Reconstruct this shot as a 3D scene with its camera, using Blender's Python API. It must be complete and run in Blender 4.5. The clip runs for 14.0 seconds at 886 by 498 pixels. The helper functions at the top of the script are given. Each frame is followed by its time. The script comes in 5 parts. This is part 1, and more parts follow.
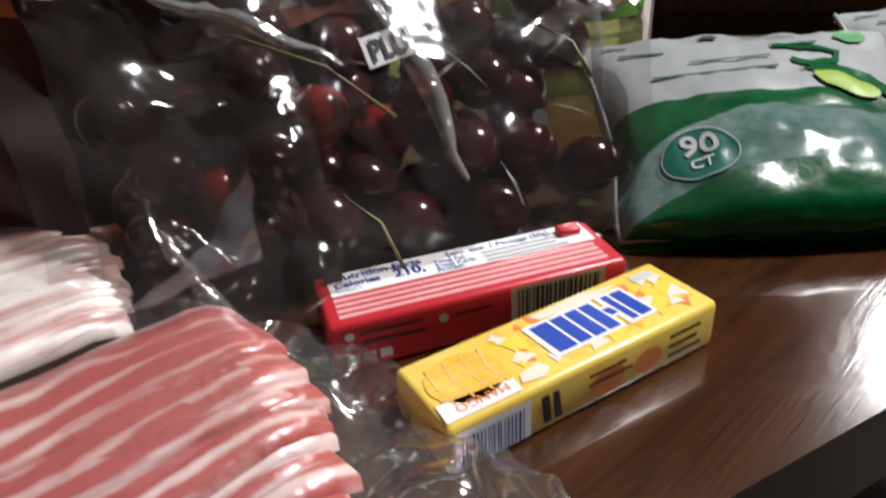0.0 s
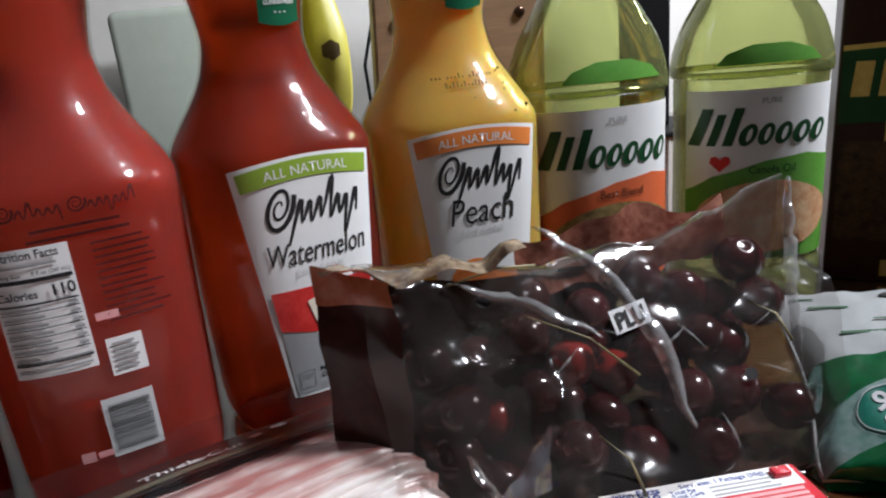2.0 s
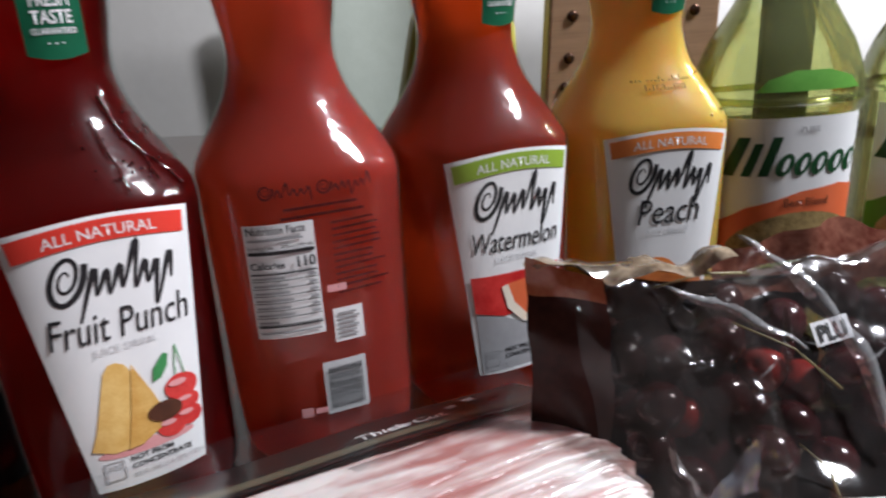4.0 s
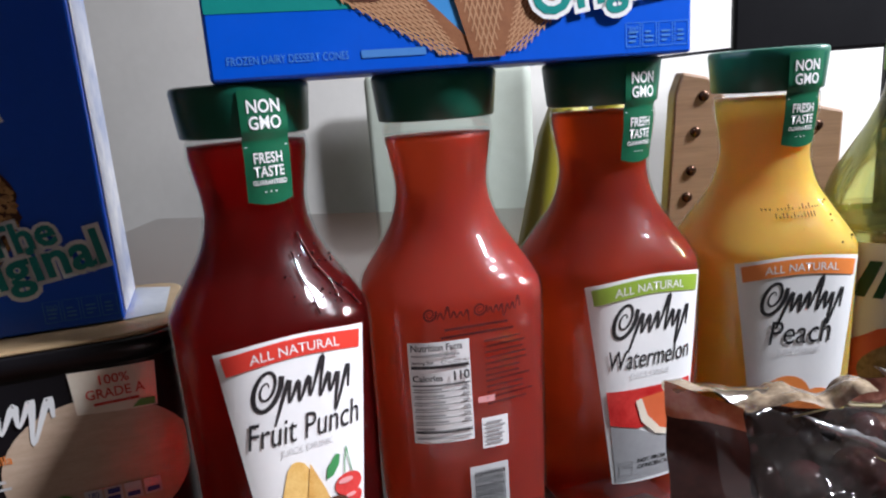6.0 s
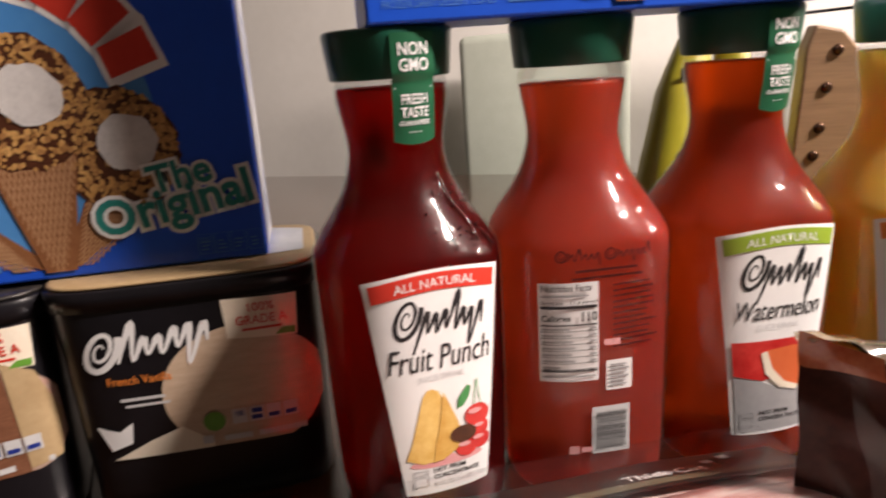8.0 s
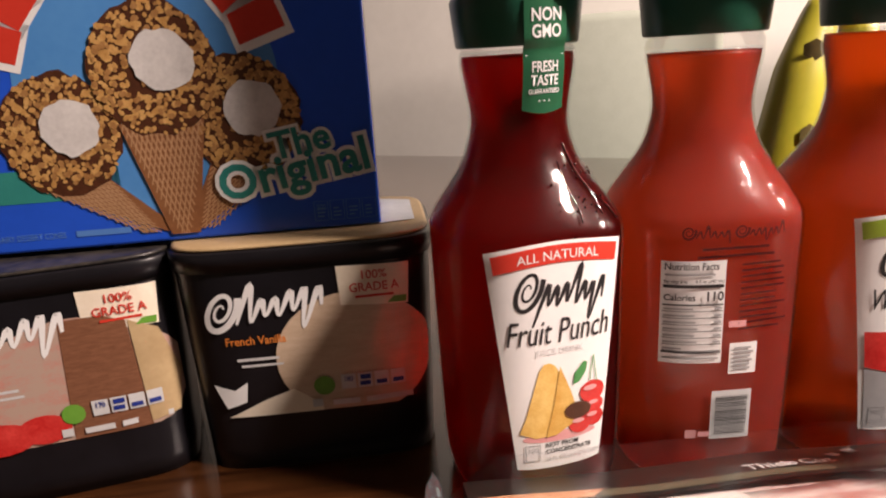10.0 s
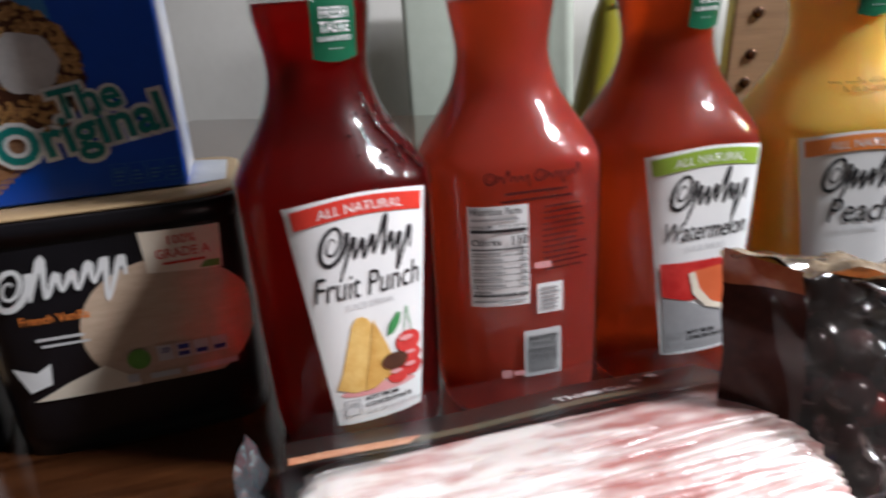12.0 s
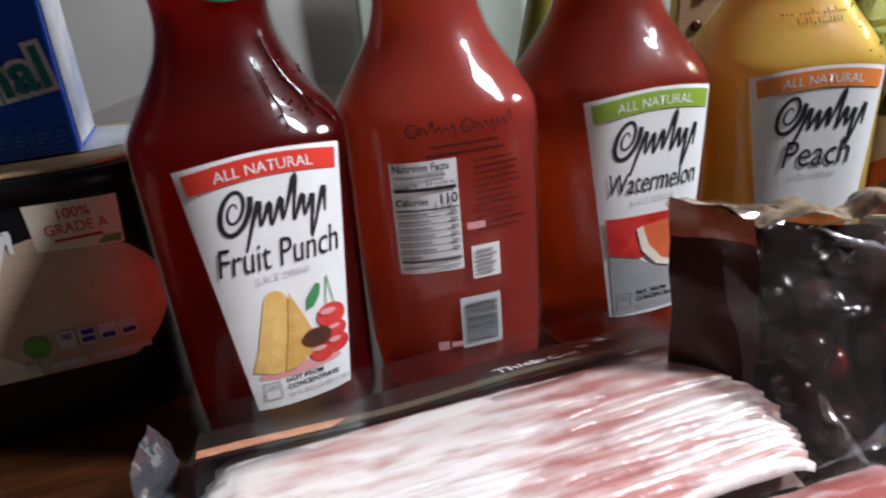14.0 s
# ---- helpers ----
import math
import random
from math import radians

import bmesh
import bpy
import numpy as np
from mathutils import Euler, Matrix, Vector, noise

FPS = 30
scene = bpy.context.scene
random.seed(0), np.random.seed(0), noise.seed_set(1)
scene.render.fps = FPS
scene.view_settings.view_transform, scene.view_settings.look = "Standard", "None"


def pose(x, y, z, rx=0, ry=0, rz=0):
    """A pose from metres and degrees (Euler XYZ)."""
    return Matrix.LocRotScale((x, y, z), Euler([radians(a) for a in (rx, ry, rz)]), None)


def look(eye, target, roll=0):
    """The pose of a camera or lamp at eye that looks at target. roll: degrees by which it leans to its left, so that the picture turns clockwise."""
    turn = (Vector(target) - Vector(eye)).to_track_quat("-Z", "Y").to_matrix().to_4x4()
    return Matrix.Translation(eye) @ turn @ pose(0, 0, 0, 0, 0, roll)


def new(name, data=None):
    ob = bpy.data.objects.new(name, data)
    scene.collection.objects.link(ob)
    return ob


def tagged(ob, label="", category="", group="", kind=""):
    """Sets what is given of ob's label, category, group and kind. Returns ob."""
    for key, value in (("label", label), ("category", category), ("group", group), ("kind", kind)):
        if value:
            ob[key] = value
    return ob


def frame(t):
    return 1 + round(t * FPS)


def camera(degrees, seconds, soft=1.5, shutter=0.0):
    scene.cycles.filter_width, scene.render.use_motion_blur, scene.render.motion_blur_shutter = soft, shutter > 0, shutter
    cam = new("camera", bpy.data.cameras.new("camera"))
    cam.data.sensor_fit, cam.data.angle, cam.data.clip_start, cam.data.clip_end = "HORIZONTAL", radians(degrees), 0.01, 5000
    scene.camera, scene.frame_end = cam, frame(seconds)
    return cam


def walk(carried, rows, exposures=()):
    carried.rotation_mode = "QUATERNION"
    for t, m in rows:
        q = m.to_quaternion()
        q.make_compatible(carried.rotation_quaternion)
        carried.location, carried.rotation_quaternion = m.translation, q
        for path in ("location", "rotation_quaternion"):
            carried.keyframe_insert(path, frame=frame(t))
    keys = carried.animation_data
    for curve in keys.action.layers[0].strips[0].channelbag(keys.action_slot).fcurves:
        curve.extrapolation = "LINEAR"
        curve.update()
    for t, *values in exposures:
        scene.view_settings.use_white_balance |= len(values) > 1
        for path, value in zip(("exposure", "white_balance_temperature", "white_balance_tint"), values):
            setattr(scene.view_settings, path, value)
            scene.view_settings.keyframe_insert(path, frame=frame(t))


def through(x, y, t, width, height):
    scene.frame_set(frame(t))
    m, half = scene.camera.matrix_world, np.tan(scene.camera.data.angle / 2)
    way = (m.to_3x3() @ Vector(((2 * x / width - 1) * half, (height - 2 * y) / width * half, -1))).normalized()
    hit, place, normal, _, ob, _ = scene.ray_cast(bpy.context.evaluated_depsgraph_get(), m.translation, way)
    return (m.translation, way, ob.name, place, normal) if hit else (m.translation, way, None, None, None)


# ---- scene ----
cam = camera(65.4, 14.0, soft=2.1, shutter=0.5)
PATH = [
    (0, 0.0576, -0.2969, 0.1276, 59.89, 3.09, -44.15),
    (0.5, 0.0459, -0.2962, 0.1485, 62.24, 2.89, -41.89),
    (1, 0.0218, -0.2960, 0.1774, 66.90, 4.83, -38.28),
    (1.5, 0.0030, -0.3042, 0.1955, 70.64, 5.54, -34.98),
    (2, -0.0088, -0.3100, 0.1992, 72.19, 5.27, -33.52),
    (2.5, -0.0217, -0.2984, 0.1920, 70.55, 4.58, -32.49),
    (3, -0.0336, -0.2867, 0.1992, 67.70, 3.95, -30.81),
    (3.5, -0.0454, -0.2881, 0.2149, 67.90, 4.03, -28.54),
    (4, -0.0652, -0.2959, 0.2167, 70.81, 3.40, -25.80),
    (4.2, -0.0730, -0.2953, 0.2189, 70.97, 3.39, -24.37),
    (6.3, -0.1014, -0.3115, 0.2559, 77.03, 4.31, -17.57),
    (6.5, -0.1030, -0.3108, 0.2548, 76.56, 4.48, -17.19),
    (7, -0.1034, -0.3132, 0.2531, 76.27, 5.08, -16.65),
    (7.5, -0.1070, -0.3166, 0.2508, 75.84, 5.24, -15.43),
    (8, -0.1303, -0.3175, 0.2457, 74.65, 3.90, -11.44),
    (8.5, -0.1419, -0.3143, 0.2458, 74.19, 3.92, -8.06),
    (9, -0.1532, -0.3124, 0.2438, 74.01, 3.65, -6.24),
    (9.2, -0.1575, -0.3119, 0.2429, 73.87, 3.54, -5.67),
    (11.3, -0.1586, -0.3111, 0.2372, 73.61, 3.38, -6.54),
    (11.5, -0.1540, -0.3103, 0.2397, 72.74, 3.39, -7.26),
    (12, -0.1193, -0.3150, 0.2314, 70.02, 3.75, -15.74),
    (12.5, -0.1070, -0.3194, 0.2283, 69.74, 4.39, -18.29),
    (13, -0.1011, -0.3075, 0.2200, 68.98, 4.97, -17.81),
    (13.5, -0.1014, -0.2905, 0.2168, 68.37, 4.68, -17.31),
    (14, -0.0904, -0.2932, 0.2140, 67.42, 5.08, -18.70),
]
walk(cam, [(t, pose(x, y, z, rx, ry, rz)) for t, x, y, z, rx, ry, rz in PATH],
     exposures=[(0.0, -0.52, 6200, 11), (1.5, -0.45, 5750, 9), (3.0, -0.28, 5850, 11), (4.2, -0.22, 5750, 11), (6.3, 0.22, 5700, 11), (7.0, 0.12, 6200, 14), (8.0, 0.20, 7300, 20), (9.2, 0.22, 7700, 24), (11.3, 0.24, 7700, 22), (12.0, -0.02, 5900, 10), (14.0, -0.22, 5750, 10)])

# ---- world and light ----
world = bpy.data.worlds.new("world")
scene.world = world
world.use_nodes = True
world.node_tree.nodes["Background"].inputs["Color"].default_value = (0.9, 0.95, 1.0, 1)
world.node_tree.nodes["Background"].inputs["Strength"].default_value = 0.001


def area_lamp(name, eye, target, size, watts, colour):
    data = bpy.data.lights.new(name, "AREA")
    data.shape, data.size, data.energy, data.color = "DISK", size, watts, colour
    ob = new(name, data)
    ob.matrix_world = look(eye, target)
    return ob


area_lamp("hanging_lamp_light", (1.04, -0.56, 1.28), (0.1, 0.1, 0.0), 0.24, 54, (1.0, 0.955, 0.92))
area_lamp("room_lamp_light", (1.63, -0.03, 0.85), (0.0, 0.3, 0.1), 0.32, 36, (1.0, 0.95, 0.90))

# ---- materials ----


def mat(name, colour, rough=0.5, second=None, scale=40.0, mix=0.5, bump=0.0, bump_scale=200.0, metal=0.0, spec=0.5, coat=0.0,
        stretch=(1, 1, 1), sss=0.0, sss_radius=(0.02, 0.006, 0.003), rough_var=0.0, random_value=0.0, detail=4.0):
    m = bpy.data.materials.new(name)
    m.use_nodes = True
    nt = m.node_tree
    b = nt.nodes["Principled BSDF"]
    L = nt.links.new
    b.inputs["Base Color"].default_value = (*colour, 1)
    b.inputs["Roughness"].default_value = rough
    b.inputs["Metallic"].default_value = metal
    b.inputs["Specular IOR Level"].default_value = spec
    b.inputs["Coat Weight"].default_value = coat
    b.inputs["Coat Roughness"].default_value = 0.06
    if sss:
        b.inputs["Subsurface Weight"].default_value = sss
        b.inputs["Subsurface Radius"].default_value = sss_radius
        b.inputs["Subsurface Scale"].default_value = 1.0
    tc = nt.nodes.new("ShaderNodeTexCoord")
    mp = nt.nodes.new("ShaderNodeMapping")
    mp.inputs["Scale"].default_value = stretch
    L(tc.outputs["Object"], mp.inputs["Vector"])
    colour_out = None
    if second is not None:
        n1 = nt.nodes.new("ShaderNodeTexNoise")
        n1.inputs["Scale"].default_value, n1.inputs["Detail"].default_value = scale, detail
        L(mp.outputs["Vector"], n1.inputs["Vector"])
        n2 = nt.nodes.new("ShaderNodeTexNoise")
        n2.inputs["Scale"].default_value, n2.inputs["Detail"].default_value = scale * 6, 3
        L(mp.outputs["Vector"], n2.inputs["Vector"])
        add = nt.nodes.new("ShaderNodeMix")
        add.inputs["Factor"].default_value = 0.35
        L(n1.outputs["Fac"], add.inputs[2])
        L(n2.outputs["Fac"], add.inputs[3])
        ramp = nt.nodes.new("ShaderNodeValToRGB")
        ramp.color_ramp.elements[0].position, ramp.color_ramp.elements[1].position = mix - 0.18, mix + 0.18
        ramp.color_ramp.elements[0].color, ramp.color_ramp.elements[1].color = (*colour, 1), (*second, 1)
        L(add.outputs[0], ramp.inputs["Fac"])
        colour_out = ramp.outputs["Color"]
    if random_value:
        oi = nt.nodes.new("ShaderNodeObjectInfo")
        mr = nt.nodes.new("ShaderNodeMapRange")
        mr.inputs["To Min"].default_value, mr.inputs["To Max"].default_value = 1 - random_value, 1 + random_value
        L(oi.outputs["Random"], mr.inputs["Value"])
        hsv = nt.nodes.new("ShaderNodeHueSaturation")
        hsv.inputs["Color"].default_value = (*colour, 1)
        if colour_out:
            L(colour_out, hsv.inputs["Color"])
        L(mr.outputs["Result"], hsv.inputs["Value"])
        colour_out = hsv.outputs["Color"]
    if colour_out:
        L(colour_out, b.inputs["Base Color"])
    if rough_var:
        n4 = nt.nodes.new("ShaderNodeTexNoise")
        n4.inputs["Scale"].default_value = 25
        L(tc.outputs["Object"], n4.inputs["Vector"])
        mr2 = nt.nodes.new("ShaderNodeMapRange")
        mr2.inputs["To Min"].default_value, mr2.inputs["To Max"].default_value = max(0.02, rough - rough_var), rough + rough_var
        L(n4.outputs["Fac"], mr2.inputs["Value"])
        L(mr2.outputs["Result"], b.inputs["Roughness"])
    if bump:
        n3 = nt.nodes.new("ShaderNodeTexNoise")
        n3.inputs["Scale"].default_value, n3.inputs["Detail"].default_value = bump_scale, 3
        L(mp.outputs["Vector"], n3.inputs["Vector"])
        bp = nt.nodes.new("ShaderNodeBump")
        bp.inputs["Strength"].default_value, bp.inputs["Distance"].default_value = bump, 0.001
        L(n3.outputs["Fac"], bp.inputs["Height"])
        L(bp.outputs["Normal"], b.inputs["Normal"])
    return m


def film_mat(name, tint, gloss=0.16, rough=0.06, haze=0.05, bump=0.6, bump_scale=45.0, haze_colour=(0.75, 0.75, 0.78)):
    """Thin clear plastic: mostly see-through, with a wrinkled sheen and a little haze."""
    m = bpy.data.materials.new(name)
    m.use_nodes = True
    nt = m.node_tree
    L = nt.links.new
    nt.nodes.remove(nt.nodes["Principled BSDF"])
    out = nt.nodes["Material Output"]
    tr = nt.nodes.new("ShaderNodeBsdfTransparent")
    tr.inputs["Color"].default_value = (*tint, 1)
    gl = nt.nodes.new("ShaderNodeBsdfGlossy")
    gl.inputs["Roughness"].default_value = rough
    df = nt.nodes.new("ShaderNodeBsdfDiffuse")
    df.inputs["Color"].default_value = (*haze_colour, 1)
    tc = nt.nodes.new("ShaderNodeTexCoord")
    no = nt.nodes.new("ShaderNodeTexNoise")
    no.inputs["Scale"].default_value, no.inputs["Detail"].default_value = bump_scale, 2
    L(tc.outputs["Object"], no.inputs["Vector"])
    bp = nt.nodes.new("ShaderNodeBump")
    bp.inputs["Strength"].default_value, bp.inputs["Distance"].default_value = bump, 0.006
    L(no.outputs["Fac"], bp.inputs["Height"])
    L(bp.outputs["Normal"], gl.inputs["Normal"])
    m1 = nt.nodes.new("ShaderNodeMixShader")
    m1.inputs["Fac"].default_value = haze
    L(tr.outputs[0], m1.inputs[1])
    L(df.outputs[0], m1.inputs[2])
    fr = nt.nodes.new("ShaderNodeFresnel")
    fr.inputs["IOR"].default_value = 1.45
    mr = nt.nodes.new("ShaderNodeMapRange")
    mr.inputs["To Min"].default_value, mr.inputs["To Max"].default_value = gloss * 0.5, min(1.0, gloss * 5)
    L(fr.outputs[0], mr.inputs["Value"])
    m2 = nt.nodes.new("ShaderNodeMixShader")
    L(mr.outputs["Result"], m2.inputs["Fac"])
    L(m1.outputs[0], m2.inputs[1])
    L(gl.outputs[0], m2.inputs[2])
    L(m2.outputs[0], out.inputs["Surface"])
    return m


def wood_mat(name, dark, light, rough, coat):
    """Stained, varnished wood with long grain along local x."""
    m = mat(name, dark, rough, light, 9.0, 0.5, 0.10, 60.0, coat=coat, stretch=(1.0, 14.0, 14.0), rough_var=0.06, detail=8.0)
    return m


M_TABLE = wood_mat("stained_table_wood", (0.016, 0.0045, 0.0018), (0.075, 0.026, 0.0085), 0.20, 0.9)
M_TABLE.node_tree.nodes["Principled BSDF"].inputs["Specular IOR Level"].default_value = 0.55
M_BOARD = wood_mat("pale_board_wood", (0.20, 0.115, 0.06), (0.33, 0.20, 0.11), 0.5, 0.05)
M_WALL = mat("wall_paint", (0.74, 0.72, 0.68), 0.8, (0.80, 0.78, 0.74), 6, 0.5, 0.25, 90)
# unseen walls: beige darkened so that less light bounces back
M_UNSEENWALL = mat("darkened_unseen_wall", (0.17, 0.14, 0.11), 0.8, (0.20, 0.165, 0.13), 6, 0.5, 0.25, 90)
# ceiling out of view, set far below white to limit bounce
M_CEIL = mat("darkened_unseen_ceiling", (0.27, 0.26, 0.24), 0.9, (0.25, 0.24, 0.22), 3, 0.5, 0.2, 60)
M_FLOOR = mat("dark_floor", (0.03, 0.024, 0.02), 0.6, (0.05, 0.04, 0.03), 5, 0.5)
M_SAGE = mat("sage_vinyl", (0.50, 0.55, 0.47), 0.55, (0.55, 0.60, 0.52), 30, 0.5, 0.3, 300)
M_DARKWOOD = mat("dark_chair_wood", (0.03, 0.012, 0.007), 0.4, (0.06, 0.025, 0.014), 20, 0.5, stretch=(1, 1, 8))
M_CAP = mat("green_cap_plastic", (0.005, 0.075, 0.045), 0.32, (0.007, 0.09, 0.055), 60, 0.5, 0.05, 400)
M_SEAL = mat("green_seal_paper", (0.008, 0.10, 0.045), 0.4, (0.01, 0.12, 0.055), 80, 0.5)
M_WHITE = mat("white_print", (0.80, 0.80, 0.80), 0.42, (0.84, 0.84, 0.83), 50, 0.5)
M_CREAM = mat("cream_print", (0.78, 0.68, 0.54), 0.5, (0.84, 0.76, 0.63), 60, 0.5)
M_BLACK = mat("black_print", (0.012, 0.012, 0.014), 0.4, (0.02, 0.02, 0.022), 50, 0.5)
M_GREY = mat("grey_print", (0.30, 0.30, 0.31), 0.5, (0.36, 0.36, 0.37), 50, 0.5)
M_PALEGREY = mat("pale_grey_print", (0.55, 0.55, 0.56), 0.5, (0.62, 0.62, 0.62), 50, 0.5)
M_RED = mat("red_print", (0.62, 0.035, 0.02), 0.42, (0.68, 0.05, 0.03), 50, 0.5)
M_LIME = mat("lime_print", (0.25, 0.38, 0.03), 0.42, (0.29, 0.42, 0.05), 50, 0.5)
M_ORANGE = mat("orange_print", (0.78, 0.22, 0.04), 0.42, (0.84, 0.27, 0.06), 50, 0.5)
M_LEAF = mat("leaf_green_print", (0.04, 0.22, 0.06), 0.45, (0.06, 0.30, 0.09), 80, 0.5)
M_YELLOW = mat("yellow_print", (0.86, 0.60, 0.04), 0.4, (0.90, 0.68, 0.10), 60, 0.5)
M_PINEAPPLE = mat("fruit_yellow_print", (0.72, 0.42, 0.10), 0.45, (0.88, 0.62, 0.22), 160, 0.5)
M_CHERRYPRINT = mat("cherry_red_print", (0.50, 0.01, 0.01), 0.4, (0.72, 0.06, 0.05), 90, 0.5)
M_BLUE = mat("blue_carton", (0.005, 0.085, 0.60), 0.34, (0.007, 0.095, 0.66), 30, 0.5, 0.06, 120, rough_var=0.06)
M_SKY = mat("light_blue_print", (0.05, 0.24, 0.58), 0.38, (0.07, 0.28, 0.62), 30, 0.5)
M_FAINTBLUE = mat("faint_blue_print", (0.07, 0.22, 0.58), 0.38, (0.09, 0.25, 0.62), 60, 0.5)
M_TEAL = mat("teal_print", (0.01, 0.22, 0.20), 0.4, (0.015, 0.26, 0.23), 60, 0.5)
M_CHOC = mat("chocolate_print", (0.055, 0.016, 0.006), 0.45, (0.10, 0.03, 0.012), 200, 0.5)
M_NUT = mat("nut_print", (0.46, 0.22, 0.06), 0.45, (0.68, 0.40, 0.15), 300, 0.5)
M_NUTDARK = mat("toasted_nut_print", (0.30, 0.13, 0.04), 0.45, (0.46, 0.24, 0.09), 300, 0.5)
M_SOFTCREAM = mat("ice_cream_print", (0.55, 0.53, 0.52), 0.45, (0.74, 0.72, 0.70), 70, 0.5)
M_CONE = mat("cone_print", (0.22, 0.085, 0.035), 0.45, (0.29, 0.12, 0.05), 200, 0.5)
M_CONELINE = mat("cone_line_print", (0.42, 0.22, 0.11), 0.45, (0.50, 0.28, 0.15), 200, 0.5)
# pale silver blotches paint the glare on the blue side
M_CARTONSIDE = mat("glare_painted_carton_side", (0.10, 0.17, 0.38), 0.28, (0.72, 0.72, 0.74), 22, 0.46, 0.15, 60)
M_TUB = mat("black_tub_carton", (0.006, 0.0055, 0.007), 0.30, (0.010, 0.009, 0.012), 40, 0.5, rough_var=0.05)
M_LID = mat("tan_lid_card", (0.40, 0.27, 0.14), 0.5, (0.50, 0.36, 0.20), 45, 0.5, 0.1, 150)
M_LIDDARK = mat("dark_lid_card", (0.012, 0.011, 0.012), 0.35, (0.09, 0.075, 0.06), 30, 0.58, 0.1, 150)
M_LIDWHITE = mat("frosted_lid_white", (0.55, 0.58, 0.62), 0.4, (0.70, 0.72, 0.75), 70, 0.5)
M_VANILLA = mat("vanilla_print", (0.50, 0.36, 0.25), 0.45, (0.60, 0.46, 0.34), 70, 0.5, stretch=(1, 1, 4))
M_STRAWB = mat("strawberry_print", (0.46, 0.32, 0.26), 0.45, (0.62, 0.16, 0.13), 90, 0.66, stretch=(1, 1, 2))
M_CHOCICE = mat("chocolate_ice_print", (0.16, 0.06, 0.03), 0.45, (0.26, 0.11, 0.06), 160, 0.5, stretch=(1, 1, 5))
def juice_mat(name, body, second, through, share, radius):
    """Cloudy juice: scatters its own colour and lets tinted light through from behind."""
    m = mat(name, body, 0.35, second, 9, 0.5, 0.02, 60, spec=0.2, sss=0.8, sss_radius=radius, rough_var=0.02)
    nt = m.node_tree
    out = nt.nodes["Material Output"]
    re = nt.nodes.new("ShaderNodeBsdfRefraction")
    re.inputs["Color"].default_value = (*through, 1)
    re.inputs["Roughness"].default_value, re.inputs["IOR"].default_value = 0.42, 1.12
    mx = nt.nodes.new("ShaderNodeMixShader")
    mx.inputs["Fac"].default_value = share
    nt.links.new(nt.nodes["Principled BSDF"].outputs[0], mx.inputs[1])
    nt.links.new(re.outputs[0], mx.inputs[2])
    nt.links.new(mx.outputs[0], out.inputs["Surface"])
    return m


M_JUICE_FP = juice_mat("fruit_punch_juice", (0.085, 0.005, 0.005), (0.11, 0.006, 0.006), (0.78, 0.055, 0.045), 0.62, (0.022, 0.004, 0.003))
M_JUICE_LEM = juice_mat("raspberry_lemonade_juice", (0.53, 0.075, 0.057), (0.59, 0.085, 0.065), (0.99, 0.30, 0.15), 0.60, (0.035, 0.008, 0.004))
M_JUICE_WM = juice_mat("watermelon_juice", (0.35, 0.048, 0.033), (0.40, 0.056, 0.038), (0.98, 0.30, 0.10), 0.60, (0.035, 0.010, 0.003))
M_JUICE_PE = juice_mat("peach_juice", (0.90, 0.58, 0.12), (0.93, 0.63, 0.15), (0.99, 0.80, 0.30), 0.42, (0.030, 0.016, 0.004))
M_PLASTICPRINT = mat("dark_red_print", (0.05, 0.006, 0.005), 0.4, (0.11, 0.009, 0.007), 60, 0.5)
M_CLEAR = film_mat("clear_bottle_plastic", (0.98, 0.98, 0.98), 0.060, 0.09, 0.0, 0.22, 60)
M_OIL = film_mat("pale_oil_in_bottle", (0.82, 0.86, 0.52), 0.16, 0.04, 0.15, 0.12, 30, (0.50, 0.56, 0.24))
M_WESRED = mat("vermilion_print", (0.66, 0.12, 0.035), 0.42, (0.70, 0.15, 0.05), 50, 0.5)
M_WESGREEN = mat("mid_green_print", (0.10, 0.30, 0.035), 0.42, (0.14, 0.36, 0.05), 50, 0.5)
M_DEEPGREEN = mat("deep_green_print", (0.006, 0.055, 0.014), 0.42, (0.01, 0.07, 0.02), 50, 0.5)
M_FOOD = mat("food_photo_print", (0.13, 0.08, 0.02), 0.42, (0.42, 0.30, 0.12), 220, 0.5)
M_FOODRED = mat("pasta_photo_print", (0.50, 0.20, 0.08), 0.42, (0.72, 0.52, 0.30), 160, 0.5)
M_FILM = film_mat("clear_bag_film", (0.90, 0.88, 0.87), 0.110, 0.09, 0.022, 0.45, 38, (0.62, 0.54, 0.52))
M_PACKFILM = film_mat("vacuum_film", (0.97, 0.97, 0.97), 0.016, 0.16, 0.006, 0.35, 28)
M_LOOSE = film_mat("loose_film", (0.92, 0.91, 0.92), 0.085, 0.12, 0.075, 0.20, 55, (0.60, 0.54, 0.54))
M_SEAMFILM = film_mat("folded_film", (0.80, 0.82, 0.86), 0.14, 0.16, 0.16, 0.7, 50, (0.62, 0.66, 0.74))
M_CHERRY = mat("dark_cherry_skin", (0.018, 0.004, 0.005), 0.16, (0.055, 0.006, 0.008), 30, 0.52, 0.03, 300, coat=0.2, random_value=0.5)
M_CHERRYRED = mat("red_cherry_skin", (0.16, 0.012, 0.010), 0.18, (0.24, 0.02, 0.014), 40, 0.5, coat=0.2)
M_STEM = mat("dry_stem", (0.12, 0.10, 0.04), 0.6, (0.20, 0.16, 0.07), 120, 0.5)
M_PACKBLACK = mat("black_tray_card", (0.010, 0.009, 0.008), 0.3, (0.022, 0.020, 0.018), 30, 0.5)
